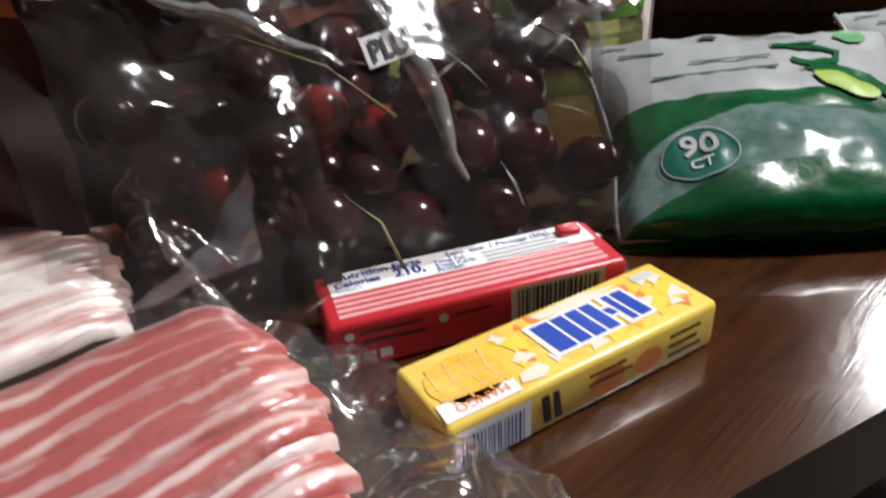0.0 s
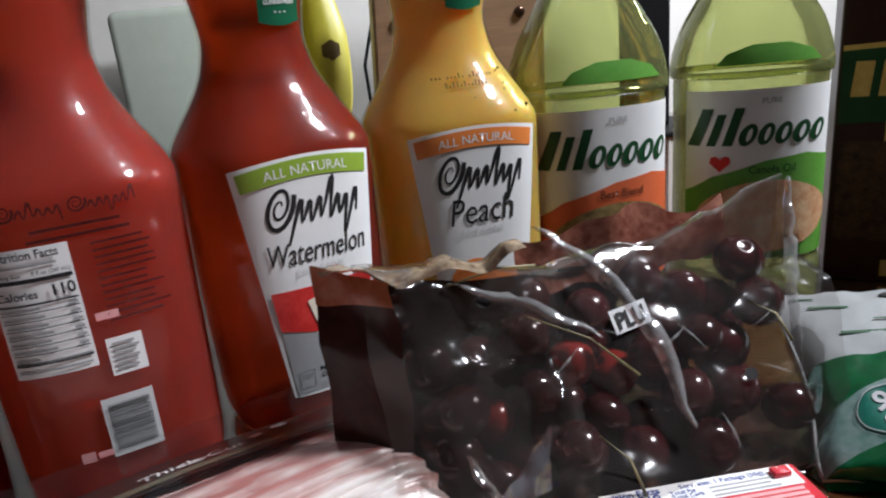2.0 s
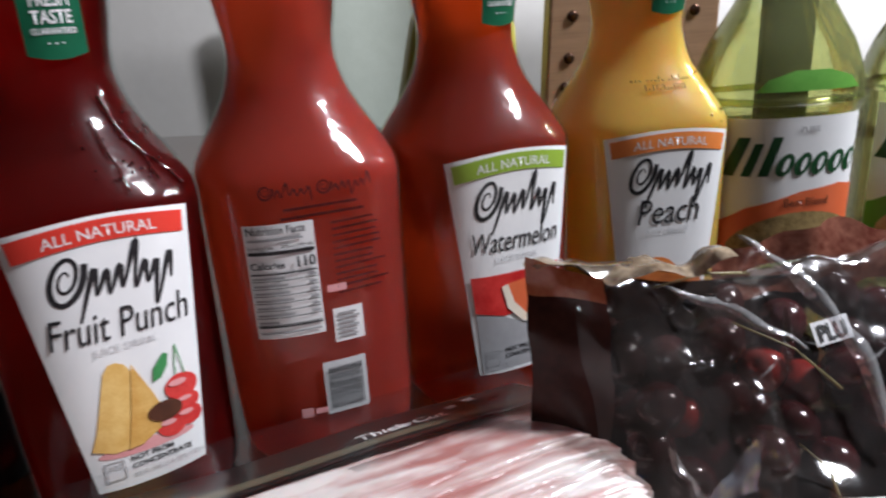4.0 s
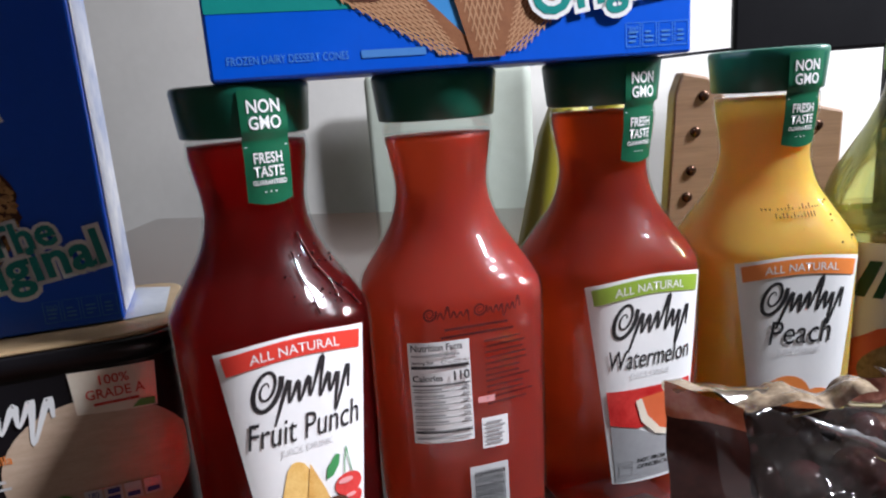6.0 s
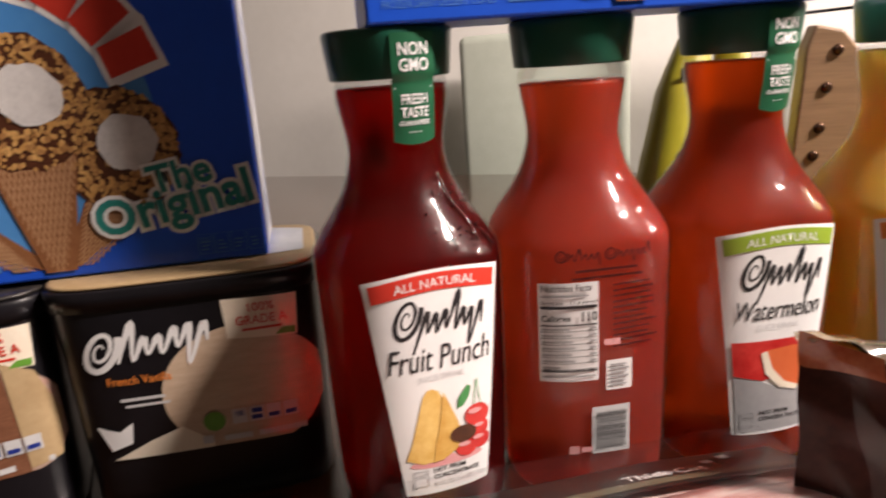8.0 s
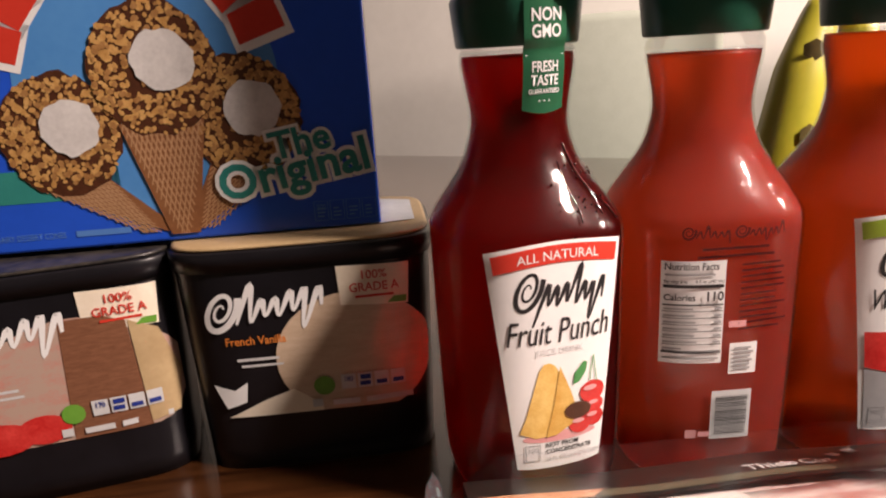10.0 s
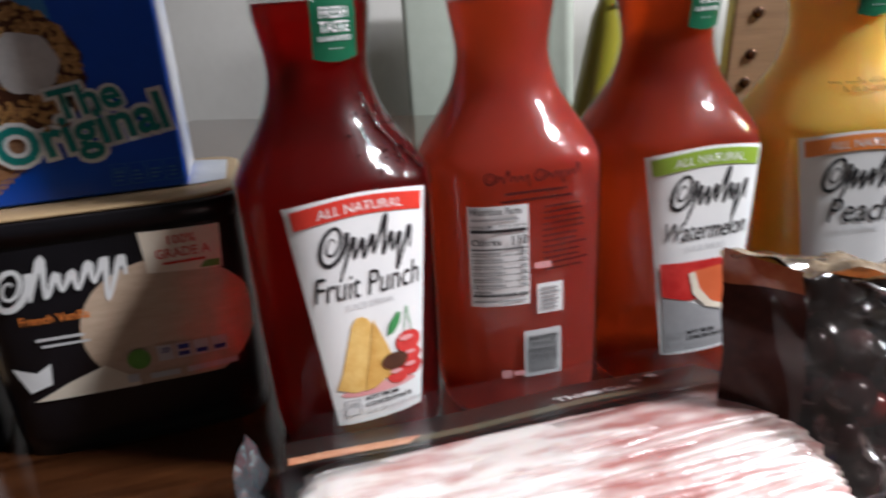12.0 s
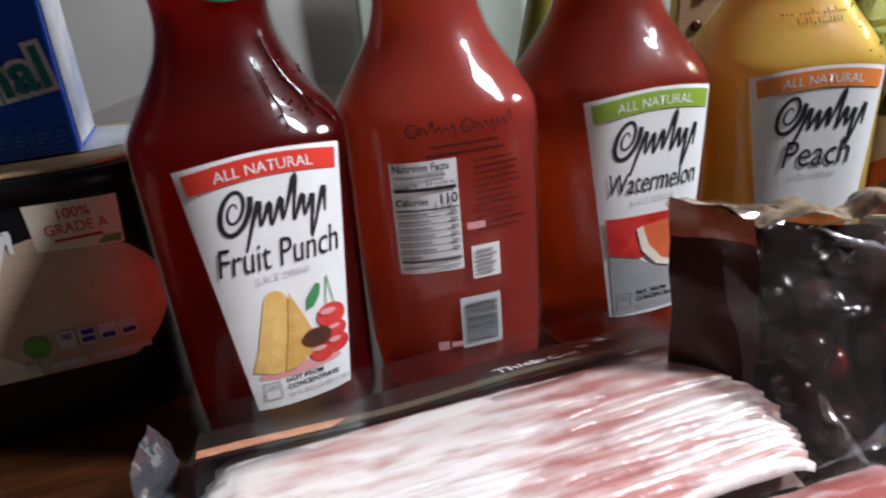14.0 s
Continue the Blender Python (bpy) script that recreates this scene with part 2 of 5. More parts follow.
M_OLIVE = mat("olive_band_print", (0.10, 0.095, 0.06), 0.4, (0.13, 0.12, 0.08), 30, 0.5)
M_BACONPHOTO = mat("cooked_bacon_print", (0.40, 0.10, 0.04), 0.4, (0.75, 0.45, 0.28), 120, 0.5, stretch=(1, 4, 1))


def bacon_mat(name, fat, meat, period, share, contrast):
    """Rashers: wavy streaks of meat and fat along the strip, broken by larger pale patches."""
    m = mat(name, fat, 0.30, None, bump=0.45, bump_scale=170.0, coat=0.15, rough_var=0.08, sss=0.08)
    nt = m.node_tree
    L = nt.links.new
    b = nt.nodes["Principled BSDF"]
    tc = nt.nodes.new("ShaderNodeTexCoord")
    oi = nt.nodes.new("ShaderNodeObjectInfo")
    mul = nt.nodes.new("ShaderNodeVectorMath")
    mul.operation = "ADD"
    L(tc.outputs["Object"], mul.inputs[0])
    L(oi.outputs["Location"], mul.inputs[1])
    wave = nt.nodes.new("ShaderNodeTexWave")
    wave.bands_direction = "Y"
    wave.inputs["Scale"].default_value = 2 * math.pi / (20 * period)
    wave.inputs["Distortion"].default_value, wave.inputs["Detail"].default_value, wave.inputs["Detail Scale"].default_value = 9.0, 5.0, 0.55
    L(mul.outputs[0], wave.inputs["Vector"])
    mp = nt.nodes.new("ShaderNodeMapping")
    mp.inputs["Scale"].default_value = (1, 1.6, 1)
    L(mul.outputs[0], mp.inputs["Vector"])
    patch = nt.nodes.new("ShaderNodeTexNoise")
    patch.inputs["Scale"].default_value, patch.inputs["Detail"].default_value = 10, 6
    L(mp.outputs["Vector"], patch.inputs["Vector"])
    mp2 = nt.nodes.new("ShaderNodeMapping")
    mp2.inputs["Scale"].default_value = (1, 4, 1)
    L(mul.outputs[0], mp2.inputs["Vector"])
    fine = nt.nodes.new("ShaderNodeTexNoise")
    fine.inputs["Scale"].default_value, fine.inputs["Detail"].default_value = 55, 9
    L(mp2.outputs["Vector"], fine.inputs["Vector"])
    m1 = nt.nodes.new("ShaderNodeMix")
    m1.inputs["Factor"].default_value = contrast
    L(patch.outputs["Fac"], m1.inputs[2])
    L(wave.outputs["Fac"], m1.inputs[3])
    m2 = nt.nodes.new("ShaderNodeMix")
    m2.inputs["Factor"].default_value = 0.24
    L(m1.outputs[0], m2.inputs[2])
    L(fine.outputs["Fac"], m2.inputs[3])
    ramp = nt.nodes.new("ShaderNodeValToRGB")
    e = ramp.color_ramp.elements
    e[0].position, e[1].position = share - 0.07, share + 0.09
    e[0].color, e[1].color = (*fat, 1), (*meat, 1)
    mid = ramp.color_ramp.elements.new(share)
    mid.color = (*[0.5 * f + 0.5 * g for f, g in zip(fat, meat)], 1)
    L(m2.outputs[0], ramp.inputs["Fac"])
    L(ramp.outputs["Color"], b.inputs["Base Color"])
    return m


M_BACON_PALE = bacon_mat("pale_bacon", (0.80, 0.72, 0.68), (0.46, 0.20, 0.18), 0.013, 0.515, 0.10)
M_BACON_RED = bacon_mat("red_bacon", (0.64, 0.47, 0.44), (0.38, 0.095, 0.085), 0.0085, 0.44, 0.34)
M_GREENBAG = mat("green_pouch_film", (0.001, 0.040, 0.012), 0.24, (0.003, 0.105, 0.030), 22, 0.5, 0.6, 70, coat=0.15)
M_BAGWHITE = mat("white_pouch_film", (0.24, 0.255, 0.255), 0.42, (0.32, 0.335, 0.335), 20, 0.5, 0.3, 60)
M_BAGTEAL = mat("pouch_window", (0.05, 0.12, 0.10), 0.16, (0.22, 0.28, 0.27), 34, 0.55, 0.5, 40, coat=0.4)
M_CANDYRED = mat("red_wrapper", (0.50, 0.016, 0.03), 0.32, (0.58, 0.025, 0.04), 40, 0.5, 0.12, 150, coat=0.1)
M_CANDYPINK = mat("pink_print", (0.72, 0.30, 0.30), 0.42, (0.78, 0.40, 0.40), 60, 0.5)
M_CANDYYELLOW = mat("yellow_wrapper", (0.82, 0.55, 0.05), 0.32, (0.90, 0.68, 0.16), 60, 0.5, 0.12, 150, coat=0.1)
M_MANGO = mat("mango_print", (0.76, 0.42, 0.02), 0.38, (0.85, 0.62, 0.12), 90, 0.5)
M_NAVY = mat("navy_print", (0.012, 0.03, 0.22), 0.38, (0.018, 0.045, 0.28), 60, 0.5)
M_BANANA = mat("green_yellow_banana", (0.34, 0.32, 0.02), 0.42, (0.44, 0.38, 0.035), 18, 0.5, 0.1, 60)
M_BANSPOT = mat("brown_banana_spot", (0.05, 0.035, 0.008), 0.5, (0.10, 0.07, 0.015), 90, 0.5)
M_STUD = mat("bronze_stud", (0.06, 0.03, 0.018), 0.25, (0.10, 0.05, 0.03), 200, 0.5, metal=0.8)
M_MAROON = mat("maroon_carton", (0.030, 0.008, 0.006), 0.35, (0.05, 0.014, 0.01), 60, 0.5)
M_GRANOLA = mat("granola_print", (0.03, 0.012, 0.006), 0.42, (0.14, 0.07, 0.03), 150, 0.55)
M_SCREEN = mat("black_screen", (0.004, 0.004, 0.005), 0.5, (0.006, 0.006, 0.007), 20, 0.5, spec=0.12)

# ---- building helpers ----


def thing(name, m, label, category, group="", kind=""):
    ob = new(name)
    ob.matrix_world = m
    return tagged(ob, label, category, group, kind)


def part(name, bm, material, parent, label="", smooth=True):
    me = bpy.data.meshes.new(name)
    bm.to_mesh(me)
    bm.free()
    me.materials.append(material)
    if smooth:
        for p in me.polygons:
            p.use_smooth = True
    ob = new(name, me)
    if parent is not None:
        ob.parent = parent
    return tagged(ob, label)


def bm_box(lo, hi, bevel=0.0, seg=2):
    bm = bmesh.new()
    bmesh.ops.create_cube(bm, size=1)
    for v in bm.verts:
        for i in range(3):
            v.co[i] = lo[i] if v.co[i] < 0 else hi[i]
    if bevel:
        bmesh.ops.bevel(bm, geom=bm.edges[:], offset=bevel, segments=seg, affect="EDGES", profile=0.5)
    return bm


def shade_flat_big(ob, angle=0.6):
    """Sharp edges where faces meet at more than the angle."""
    ob.data.set_sharp_from_angle(angle=angle)
    return ob


def bm_poly(outline, mapping, off, longest=0.006):
    """A flat printed shape: outline in u, v; mapping(u, v, off) gives the place on the thing's surface."""
    bm = bmesh.new()
    bm.faces.new([bm.verts.new((u, v, 0)) for u, v in outline])
    bmesh.ops.triangulate(bm, faces=bm.faces[:])
    for _ in range(5):
        long = [e for e in bm.edges if e.calc_length() > longest]
        if not long or longest > 1:
            break
        bmesh.ops.subdivide_edges(bm, edges=long, cuts=1, use_grid_fill=False)
        bmesh.ops.triangulate(bm, faces=[f for f in bm.faces if len(f.verts) > 3])
    for v in bm.verts:
        v.co = mapping(v.co.x, v.co.y, off)
    return bm


def bm_polys(outlines, mapping, off, longest=9.0, step=0.000004):
    bm = bmesh.new()
    for i, o in enumerate(outlines):
        one = bm_poly(o, mapping, off + step * i, longest)
        me = bpy.data.meshes.new("t")
        one.to_mesh(me)
        one.free()
        bm.from_mesh(me)
        bpy.data.meshes.remove(me)
    return bm


def rect(u0, v0, u1, v1):
    return [(u0, v0), (u1, v0), (u1, v1), (u0, v1)]


def oval(u, v, a, b, n=20, turn=0.0):
    c, s = math.cos(turn), math.sin(turn)
    return [(u + a * math.cos(t) * c - b * math.sin(t) * s, v + a * math.cos(t) * s + b * math.sin(t) * c) for t in (2 * math.pi * k / n for k in range(n))]


def stroke(points, widths):
    """Quads along a line, as outlines."""
    out = []
    pts = [Vector(p) for p in points]
    sides = []
    for i, p in enumerate(pts):
        d = pts[min(i + 1, len(pts) - 1)] - pts[max(i - 1, 0)]
        d = d.normalized() if d.length > 1e-9 else Vector((1, 0))
        n = Vector((-d.y, d.x)) * widths[i] * 0.5
        sides.append((p + n, p - n))
    for a, b in zip(sides, sides[1:]):
        out.append([tuple(a[0]), tuple(a[1]), tuple(b[1]), tuple(b[0])])
    return out


def curl(keys, thick, place):
    """A pen line through keys (x, y, weight), smoothed, as quads; place(x, y) lays it on the label."""
    run = smooth_profile(keys, 6)
    return stroke([place(x, y) for x, y, _ in run], [thick * w for _, _, w in run])


def flourish(u, v, w, h, dashes, thick, slant=0.20, seed=1):
    """A pen-drawn ornament in a box w by h: an open spiral, then a running zigzag of uneven height."""

    def at(x, y):
        return u + x * w + slant * y * h, v + y * h
    coil = [(0.12 + (0.020 + 0.0095 * t) * math.cos(t), 0.58 + (0.06 + 0.032 * t) * math.sin(t), 0.3 + 0.09 * t) for t in np.linspace(0.4, 13.0, 30)]
    out = curl(coil, thick, at)
    keys = []
    for k in range(dashes * 2 + 1):
        top = (0.66, 0.60, 0.64, 1.00, 0.62, 0.58, 0.66)[(k // 2 + seed) % 7]
        low = (0.20, 0.24, -0.18, 0.22, 0.20, 0.26)[(k // 2 + seed) % 6]
        keys.append((0.28 + 0.72 * k / (dashes * 2), top if k % 2 else low, 1.35 if k % 2 else 0.6))
    out += curl(keys, thick, at)
    return out


TEXTS = {}


def text_bm(words, size, mapping, off, u, v, align="CENTER", bold=0.0, wide=1.0, slant=0.0, turn=0.0, arch=0.0):
    """Words in the built-in font, laid on a surface at u, v (baseline)."""
    key = (words, align, bold)
    if key not in TEXTS:
        data = bpy.data.curves.new("words", "FONT")
        data.body, data.align_x, data.size, data.offset, data.resolution_u = words, align, 1.0, bold, 3
        ob = new("words", data)
        dg = bpy.context.evaluated_depsgraph_get()
        me = bpy.data.meshes.new_from_object(ob.evaluated_get(dg))
        TEXTS[key] = ([tuple(p.co) for p in me.vertices], [tuple(p.vertices) for p in me.polygons])
        bpy.data.objects.remove(ob)
        bpy.data.curves.remove(data)
        bpy.data.meshes.remove(me)
    verts, faces = TEXTS[key]
    bm = bmesh.new()
    c, s = math.cos(turn), math.sin(turn)
    made = []
    for x, y, _ in verts:
        x, y = x * size * wide + slant * y * size, y * size
        y -= arch * x * x
        made.append(bm.verts.new(mapping(u + x * c - y * s, v + x * s + y * c, off)))
    for f in faces:
        try:
            bm.faces.new([made[i] for i in f])
        except ValueError:
            pass
    return bm


def plane_map(origin, ux, uy, normal):
    o, a, b, n = Vector(origin), Vector(ux), Vector(uy), Vector(normal)
    return lambda u, v, off: o + a * u + b * v + n * off


def bars(u0, v0, w, lines, pitch, height, seed, short=0.6):
    rnd = random.Random(seed)
    return [rect(u0, v0 - i * pitch, u0 + w * rnd.uniform(short, 1.0), v0 - i * pitch + height) for i in range(lines)]


def barcode(u0, v0, w, h, upright, seed, n=22):
    rnd = random.Random(seed)
    out, k = [], 0.0
    steps = [rnd.uniform(0.5, 1.5) for _ in range(n)]
    total = sum(steps)
    for i, s in enumerate(steps):
        if i % 2 == 0:
            a, b = k / total, (k + s) / total
            out.append(rect(u0 + a * w, v0, u0 + b * w, v0 + h) if upright else rect(u0, v0 + a * h, u0 + w, v0 + b * h))
        k += s
    return out


def tube(points, radii, n=8):
    bm = bmesh.new()
    rings = []
    pts = [Vector(p) for p in points]
    for i, p in enumerate(pts):
        d = (pts[min(i + 1, len(pts) - 1)] - pts[max(i - 1, 0)]).normalized()
        a = d.orthogonal().normalized()
        b = d.cross(a)
        rings.append([bm.verts.new(p + (a * math.cos(t) + b * math.sin(t)) * radii[i]) for t in (2 * math.pi * k / n for k in range(n))])
    for r0, r1 in zip(rings, rings[1:]):
        for k in range(n):
            bm.faces.new((r0[k], r0[(k + 1) % n], r1[(k + 1) % n], r1[k]))
    bm.faces.new(rings[0][::-1])
    bm.faces.new(rings[-1])
    bmesh.ops.recalc_face_normals(bm, faces=bm.faces[:])
    return bm


def grid_bm(nu, nv, fn, closed_u=False):
    """A sheet of nu x nv cells; fn(a, b) with a, b in 0..1 gives the place."""
    bm = bmesh.new()
    vs = [[bm.verts.new(fn(i / nu, j / nv)) for j in range(nv + 1)] for i in range(nu + (0 if closed_u else 1))]
    for i in range(nu):
        for j in range(nv):
            i2 = (i + 1) % nu if closed_u else i + 1
            bm.faces.new((vs[i][j], vs[i2][j], vs[i2][j + 1], vs[i][j + 1]))
    return bm


def lathe(profile, n_of, seg=56, caps=True):
    """Rings of rounded-square section: profile of (z, half width); n_of(z) is the section's squareness."""
    bm = bmesh.new()
    rings = []
    for z, r in profile:
        n = n_of(z)
        ring = []
        for k in range(seg):
            t = 2 * math.pi * k / seg
            c, s = math.cos(t), math.sin(t)
            d = (abs(c) ** n + abs(s) ** n) ** (-1 / n)
            ring.append(bm.verts.new((r * d * c, r * d * s, z)))
        rings.append(ring)
    for r0, r1 in zip(rings, rings[1:]):
        for k in range(seg):
            bm.faces.new((r0[k], r0[(k + 1) % seg], r1[(k + 1) % seg], r1[k]))
    if caps:
        bm.faces.new(rings[0][::-1])
        bm.faces.new(rings[-1])
    return bm


def smooth_profile(points, steps=5):
    out = []
    pts = [points[0]] + list(points) + [points[-1]]
    for i in range(1, len(pts) - 2):
        p0, p1, p2, p3 = pts[i - 1:i + 3]
        for k in range(steps):
            t = k / steps
            out.append(tuple(0.5 * (2 * b + (c - a) * t + (2 * a - 5 * b + 4 * c - d) * t * t + (3 * b - a - 3 * c + d) * t ** 3) for a, b, c, d in zip(p0, p1, p2, p3)))
    out.append(tuple(points[-1]))
    return out


# ---- the room ----
EDGE = radians(-15)


def quad_slab(corners, z0, z1, bevel=0.0):
    bm = bmesh.new()
    low = [bm.verts.new((x, y, z0)) for x, y in corners]
    top = [bm.verts.new((x, y, z1)) for x, y in corners]
    bm.faces.new(top)
    bm.faces.new(low[::-1])
    for k in range(len(corners)):
        j = (k + 1) % len(corners)
        bm.faces.new((low[k], low[j], top[j], top[k]))
    if bevel:
        bmesh.ops.bevel(bm, geom=bm.edges[:], offset=bevel, segments=2, affect="EDGES", profile=0.5)
    return bm


TABLE_CORNERS = [(-0.80, 0.02), (1.15, -0.545), (1.55, 0.33), (-0.258, 1.42)]
table = thing("dining_table", pose(0, 0, 0), "dark reddish-brown varnished wooden dining table crowded with groceries", "table")
part("tabletop", quad_slab(TABLE_CORNERS, -0.032, 0.0), M_TABLE, table, smooth=False)
for lx, ly in ((-0.66, 0.12), (1.05, -0.38), (1.38, 0.30), (-0.24, 1.25)):
    part("leg", bm_box((lx - 0.035, ly - 0.035, -0.75), (lx + 0.035, ly + 0.035, -0.033), 0.005), M_DARKWOOD, table, smooth=False)

WALL_DIR = Vector((0.856, -0.517, 0))
WALL_N = Vector((0.517, 0.856, 0))


def room_frame(a, b, z):
    return WALL_DIR * a + WALL_N * b + Vector((0, 0, z))


def room_slab(name, a0, b0, a1, b1, z0, z1, material, label, category):
    ob = part(name, quad_slab([tuple(room_frame(a, b, 0)[:2]) for a, b in ((a0, b0), (a1, b0), (a1, b1), (a0, b1))], z0, z1), material, None, smooth=False)
    return tagged(ob, label, category, kind="structure")


room_slab("floor", -3.6, -3.3, 3.6, 1.56, -0.80, -0.75, M_FLOOR, "dark floor below the dining table", "floor")
room_slab("ceiling", -3.6, -3.3, 3.6, 1.56, 1.70, 1.75, M_CEIL, "unseen plain ceiling, darkened to cut bounced light", "ceiling")
room_slab("wall_north", -3.6, 1.46, 3.6, 1.56, -0.75, 1.70, M_WALL, "plain off-white painted wall behind the table", "wall")
# added sides out of view, kept dark to hold down the bounce
room_slab("wall_south", -3.6, -3.3, 3.6, -3.2, -0.75, 1.70, M_UNSEENWALL, "unseen dark beige wall, toned down to cut bounced light", "wall")
room_slab("wall_east", 3.5, -3.2, 3.6, 1.46, -0.75, 1.70, M_UNSEENWALL, "unseen dark beige wall, toned down to cut bounced light", "wall")
room_slab("wall_west", -3.6, -3.2, -3.5, 1.46, -0.75, 1.70, M_UNSEENWALL, "unseen dark beige wall, toned down to cut bounced light", "wall")

# ---- chair behind the table ----


def sage_chair():
    c = thing("dining_chair", Matrix.Translation((0.245, 1.36, -0.75)) @ pose(0, 0, 0, 0, 0, -31), "pale sage upholstered dining chair pushed up behind the table", "chair")
    back = bm_box((0.0, 0.0, 0.55), (0.40, 0.045, 1.045), 0.02, 4)
    part("backrest", back, M_SAGE, c)
    part("seat", bm_box((0.0, -0.36, 0.42), (0.40, 0.02, 0.47), 0.015, 3), M_SAGE, c)
    for lx in (0.03, 0.37):
        for ly in (-0.33, 0.0):
            part("leg", bm_box((lx - 0.018, ly - 0.018, 0.0), (lx + 0.018, ly + 0.018, 0.56 if ly == 0 else 0.425), 0.004), M_DARKWOOD, c, smooth=False)
    return c


sage_chair()

# ---- juice bottles ----
PROFILE = smooth_profile([(0.0, 0.036), (0.003, 0.0415), (0.010, 0.0453), (0.030, 0.0466), (0.080, 0.0477), (0.130, 0.0484), (0.146, 0.0487), (0.1515, 0.0482), (0.157, 0.0458),
                          (0.163, 0.0425), (0.170, 0.0382), (0.178, 0.0335), (0.186, 0.0295), (0.195, 0.0268), (0.203, 0.0257), (0.212, 0.0264), (0.222, 0.0281), (0.230, 0.0292), (0.2355, 0.0290)], 4)
PZ, PR = [p[0] for p in PROFILE], [p[1] for p in PROFILE]


def square_at(z):
    return float(np.interp(z, [0.0, 0.01, 0.145, 0.162, 0.180], [2.4, 2.9, 2.9, 2.4, 2.0]))


def bottle_map(u, v, off):
    """Front of the bottle: u across, v height."""
    n = square_at(v)
    r = float(np.interp(v, PZ, PR)) + off
    y = max(0.0, 1 - (abs(u) / r) ** n) ** (1 / n) * r
    return Vector((u, -y, v))


def label_outline(z0, z1, w0, w1, arch, inset=0.0):
    pts = []
    for k in range(13):
        t = k / 12 * 2 - 1
        pts.append((t * (w1 / 2 - inset), z1 - inset - arch * t * t))
    for k in range(9):
        t = 1 - k / 8 * 2
        pts.append((t * (w0 / 2 - inset), z0 + inset + arch * 0.5 * (1 - t * t) * -0.5))
    return pts


def carafe(at, turn, juice, label, front, flavour=(), band=None, fill=0.2315, art=None, tag_shift=0.0):
    b = thing("juice_bottle", Matrix.Translation((at[0], at[1], 0)) @ pose(0, 0, 0, 0, 0, turn), label, "juice bottle", "carafe bottles of juice in a row")
    body = lathe([p for p in PROFILE if p[0] <= fill] + [(fill, float(np.interp(fill, PZ, PR)))], square_at)
    part("bottle_body", body, M_CLEAR, b, "clear moulded plastic")
    part("juice", lathe([(max(z, 0.002), r - 0.0013) for z, r in PROFILE if z <= fill] + [(fill - 0.001, 0.002)], square_at), juice, b, "cloudy juice filling the bottle")
    neck = lathe([(fill + 0.0002, float(np.interp(fill, PZ, PR))), (0.2355, 0.0290), (0.2375, 0.0280), (0.2390, 0.0275)], lambda z: 2.0, caps=False)
    part("clear_neck", neck, M_CLEAR, b, "clear empty plastic neck")
    # cap: flared, with a fine lip
    cap = lathe([(0.2385, 0.0290), (0.2388, 0.0300), (0.2395, 0.0305), (0.2570, 0.0323), (0.2600, 0.0326), (0.2615, 0.0320), (0.2622, 0.0305), (0.2619, 0.0285), (0.2614, 0.0280)], lambda z: 2.0, 64)
    capo = part("cap", cap, M_CAP, b, "dark green plastic cap")
    shade_flat_big(capo, 0.7)
    if front:
        strip = []
        for k in range(15):
            t = k / 14
            z = 0.2590 - t * 0.052
            rr = 0.0325 - 0.0016 * t if z > 0.2385 else float(np.interp(z, PZ, PR)) + 0.0006
            strip.append((z, rr))
        x0, x1 = -0.0038 + tag_shift, 0.0178 + tag_shift

        def tag_at(u, v, off):
            rr = float(np.interp(v, [s[0] for s in strip][::-1], [s[1] for s in strip][::-1])) + off
            return Vector((u, -math.sqrt(max(1e-9, rr * rr - u * u)), v))
        seal = part("seal_tag", grid_bm(8, 24, lambda a, bb: tag_at(x0 + (x1 - x0) * a, 0.2590 - bb * (0.050 + 0.002 * math.sin(math.pi * a)), 0.0004)), M_SEAL, b, "green paper seal running from cap to neck")
        cu = (x0 + x1) / 2
        part("lettering", text_bm("NON", 0.0080, tag_at, 0.0007, cu, 0.2490, bold=0.02, wide=0.82), M_WHITE, seal)
        part("lettering", text_bm("GMO", 0.0080, tag_at, 0.0007, cu, 0.2418, bold=0.02, wide=0.80), M_WHITE, seal)
        part("lettering", text_bm("FRESH", 0.0068, tag_at, 0.0007, cu, 0.2265, bold=0.02, wide=0.74), M_WHITE, seal)
        part("lettering", text_bm("TASTE", 0.0068, tag_at, 0.0007, cu, 0.2203, bold=0.02, wide=0.74), M_WHITE, seal)
        part("lettering", text_bm("GUARANTEED", 0.0031, tag_at, 0.0007, cu, 0.2165, bold=0.02, wide=0.80), M_WHITE, seal)
        tagged(part("rule", bm_polys([rect(x0 + 0.001, 0.2338, x1 - 0.001, 0.2342)] + [rect(cu - 0.003 + k * 0.0025, 0.2128, cu - 0.0022 + k * 0.0025, 0.2134) for k in range(3)], tag_at, 0.0007), M_WHITE, seal), kind="stuff")
        lab = part("front_label", bm_poly(label_outline(0.029, 0.1500, 0.0455, 0.0705, 0.0040), bottle_map, 0.0003, 0.005), M_WHITE, b, "white paper front label, narrower at the foot")
        top = [(t * 0.0327, 0.1484 - 0.0040 * t * t) for t in np.linspace(-1, 1, 13)] + [(t * 0.0314, 0.1395 - 0.0040 * t * t) for t in np.linspace(1, -1, 13)]
        part("label_band", bm_poly(top, bottle_map, 0.0007, 0.005), band, lab)
        part("lettering", text_bm("ALL NATURAL", 0.0066, bottle_map, 0.0008, 0, 0.1413, bold=0.0, wide=0.98, arch=3.6), M_WHITE, lab)
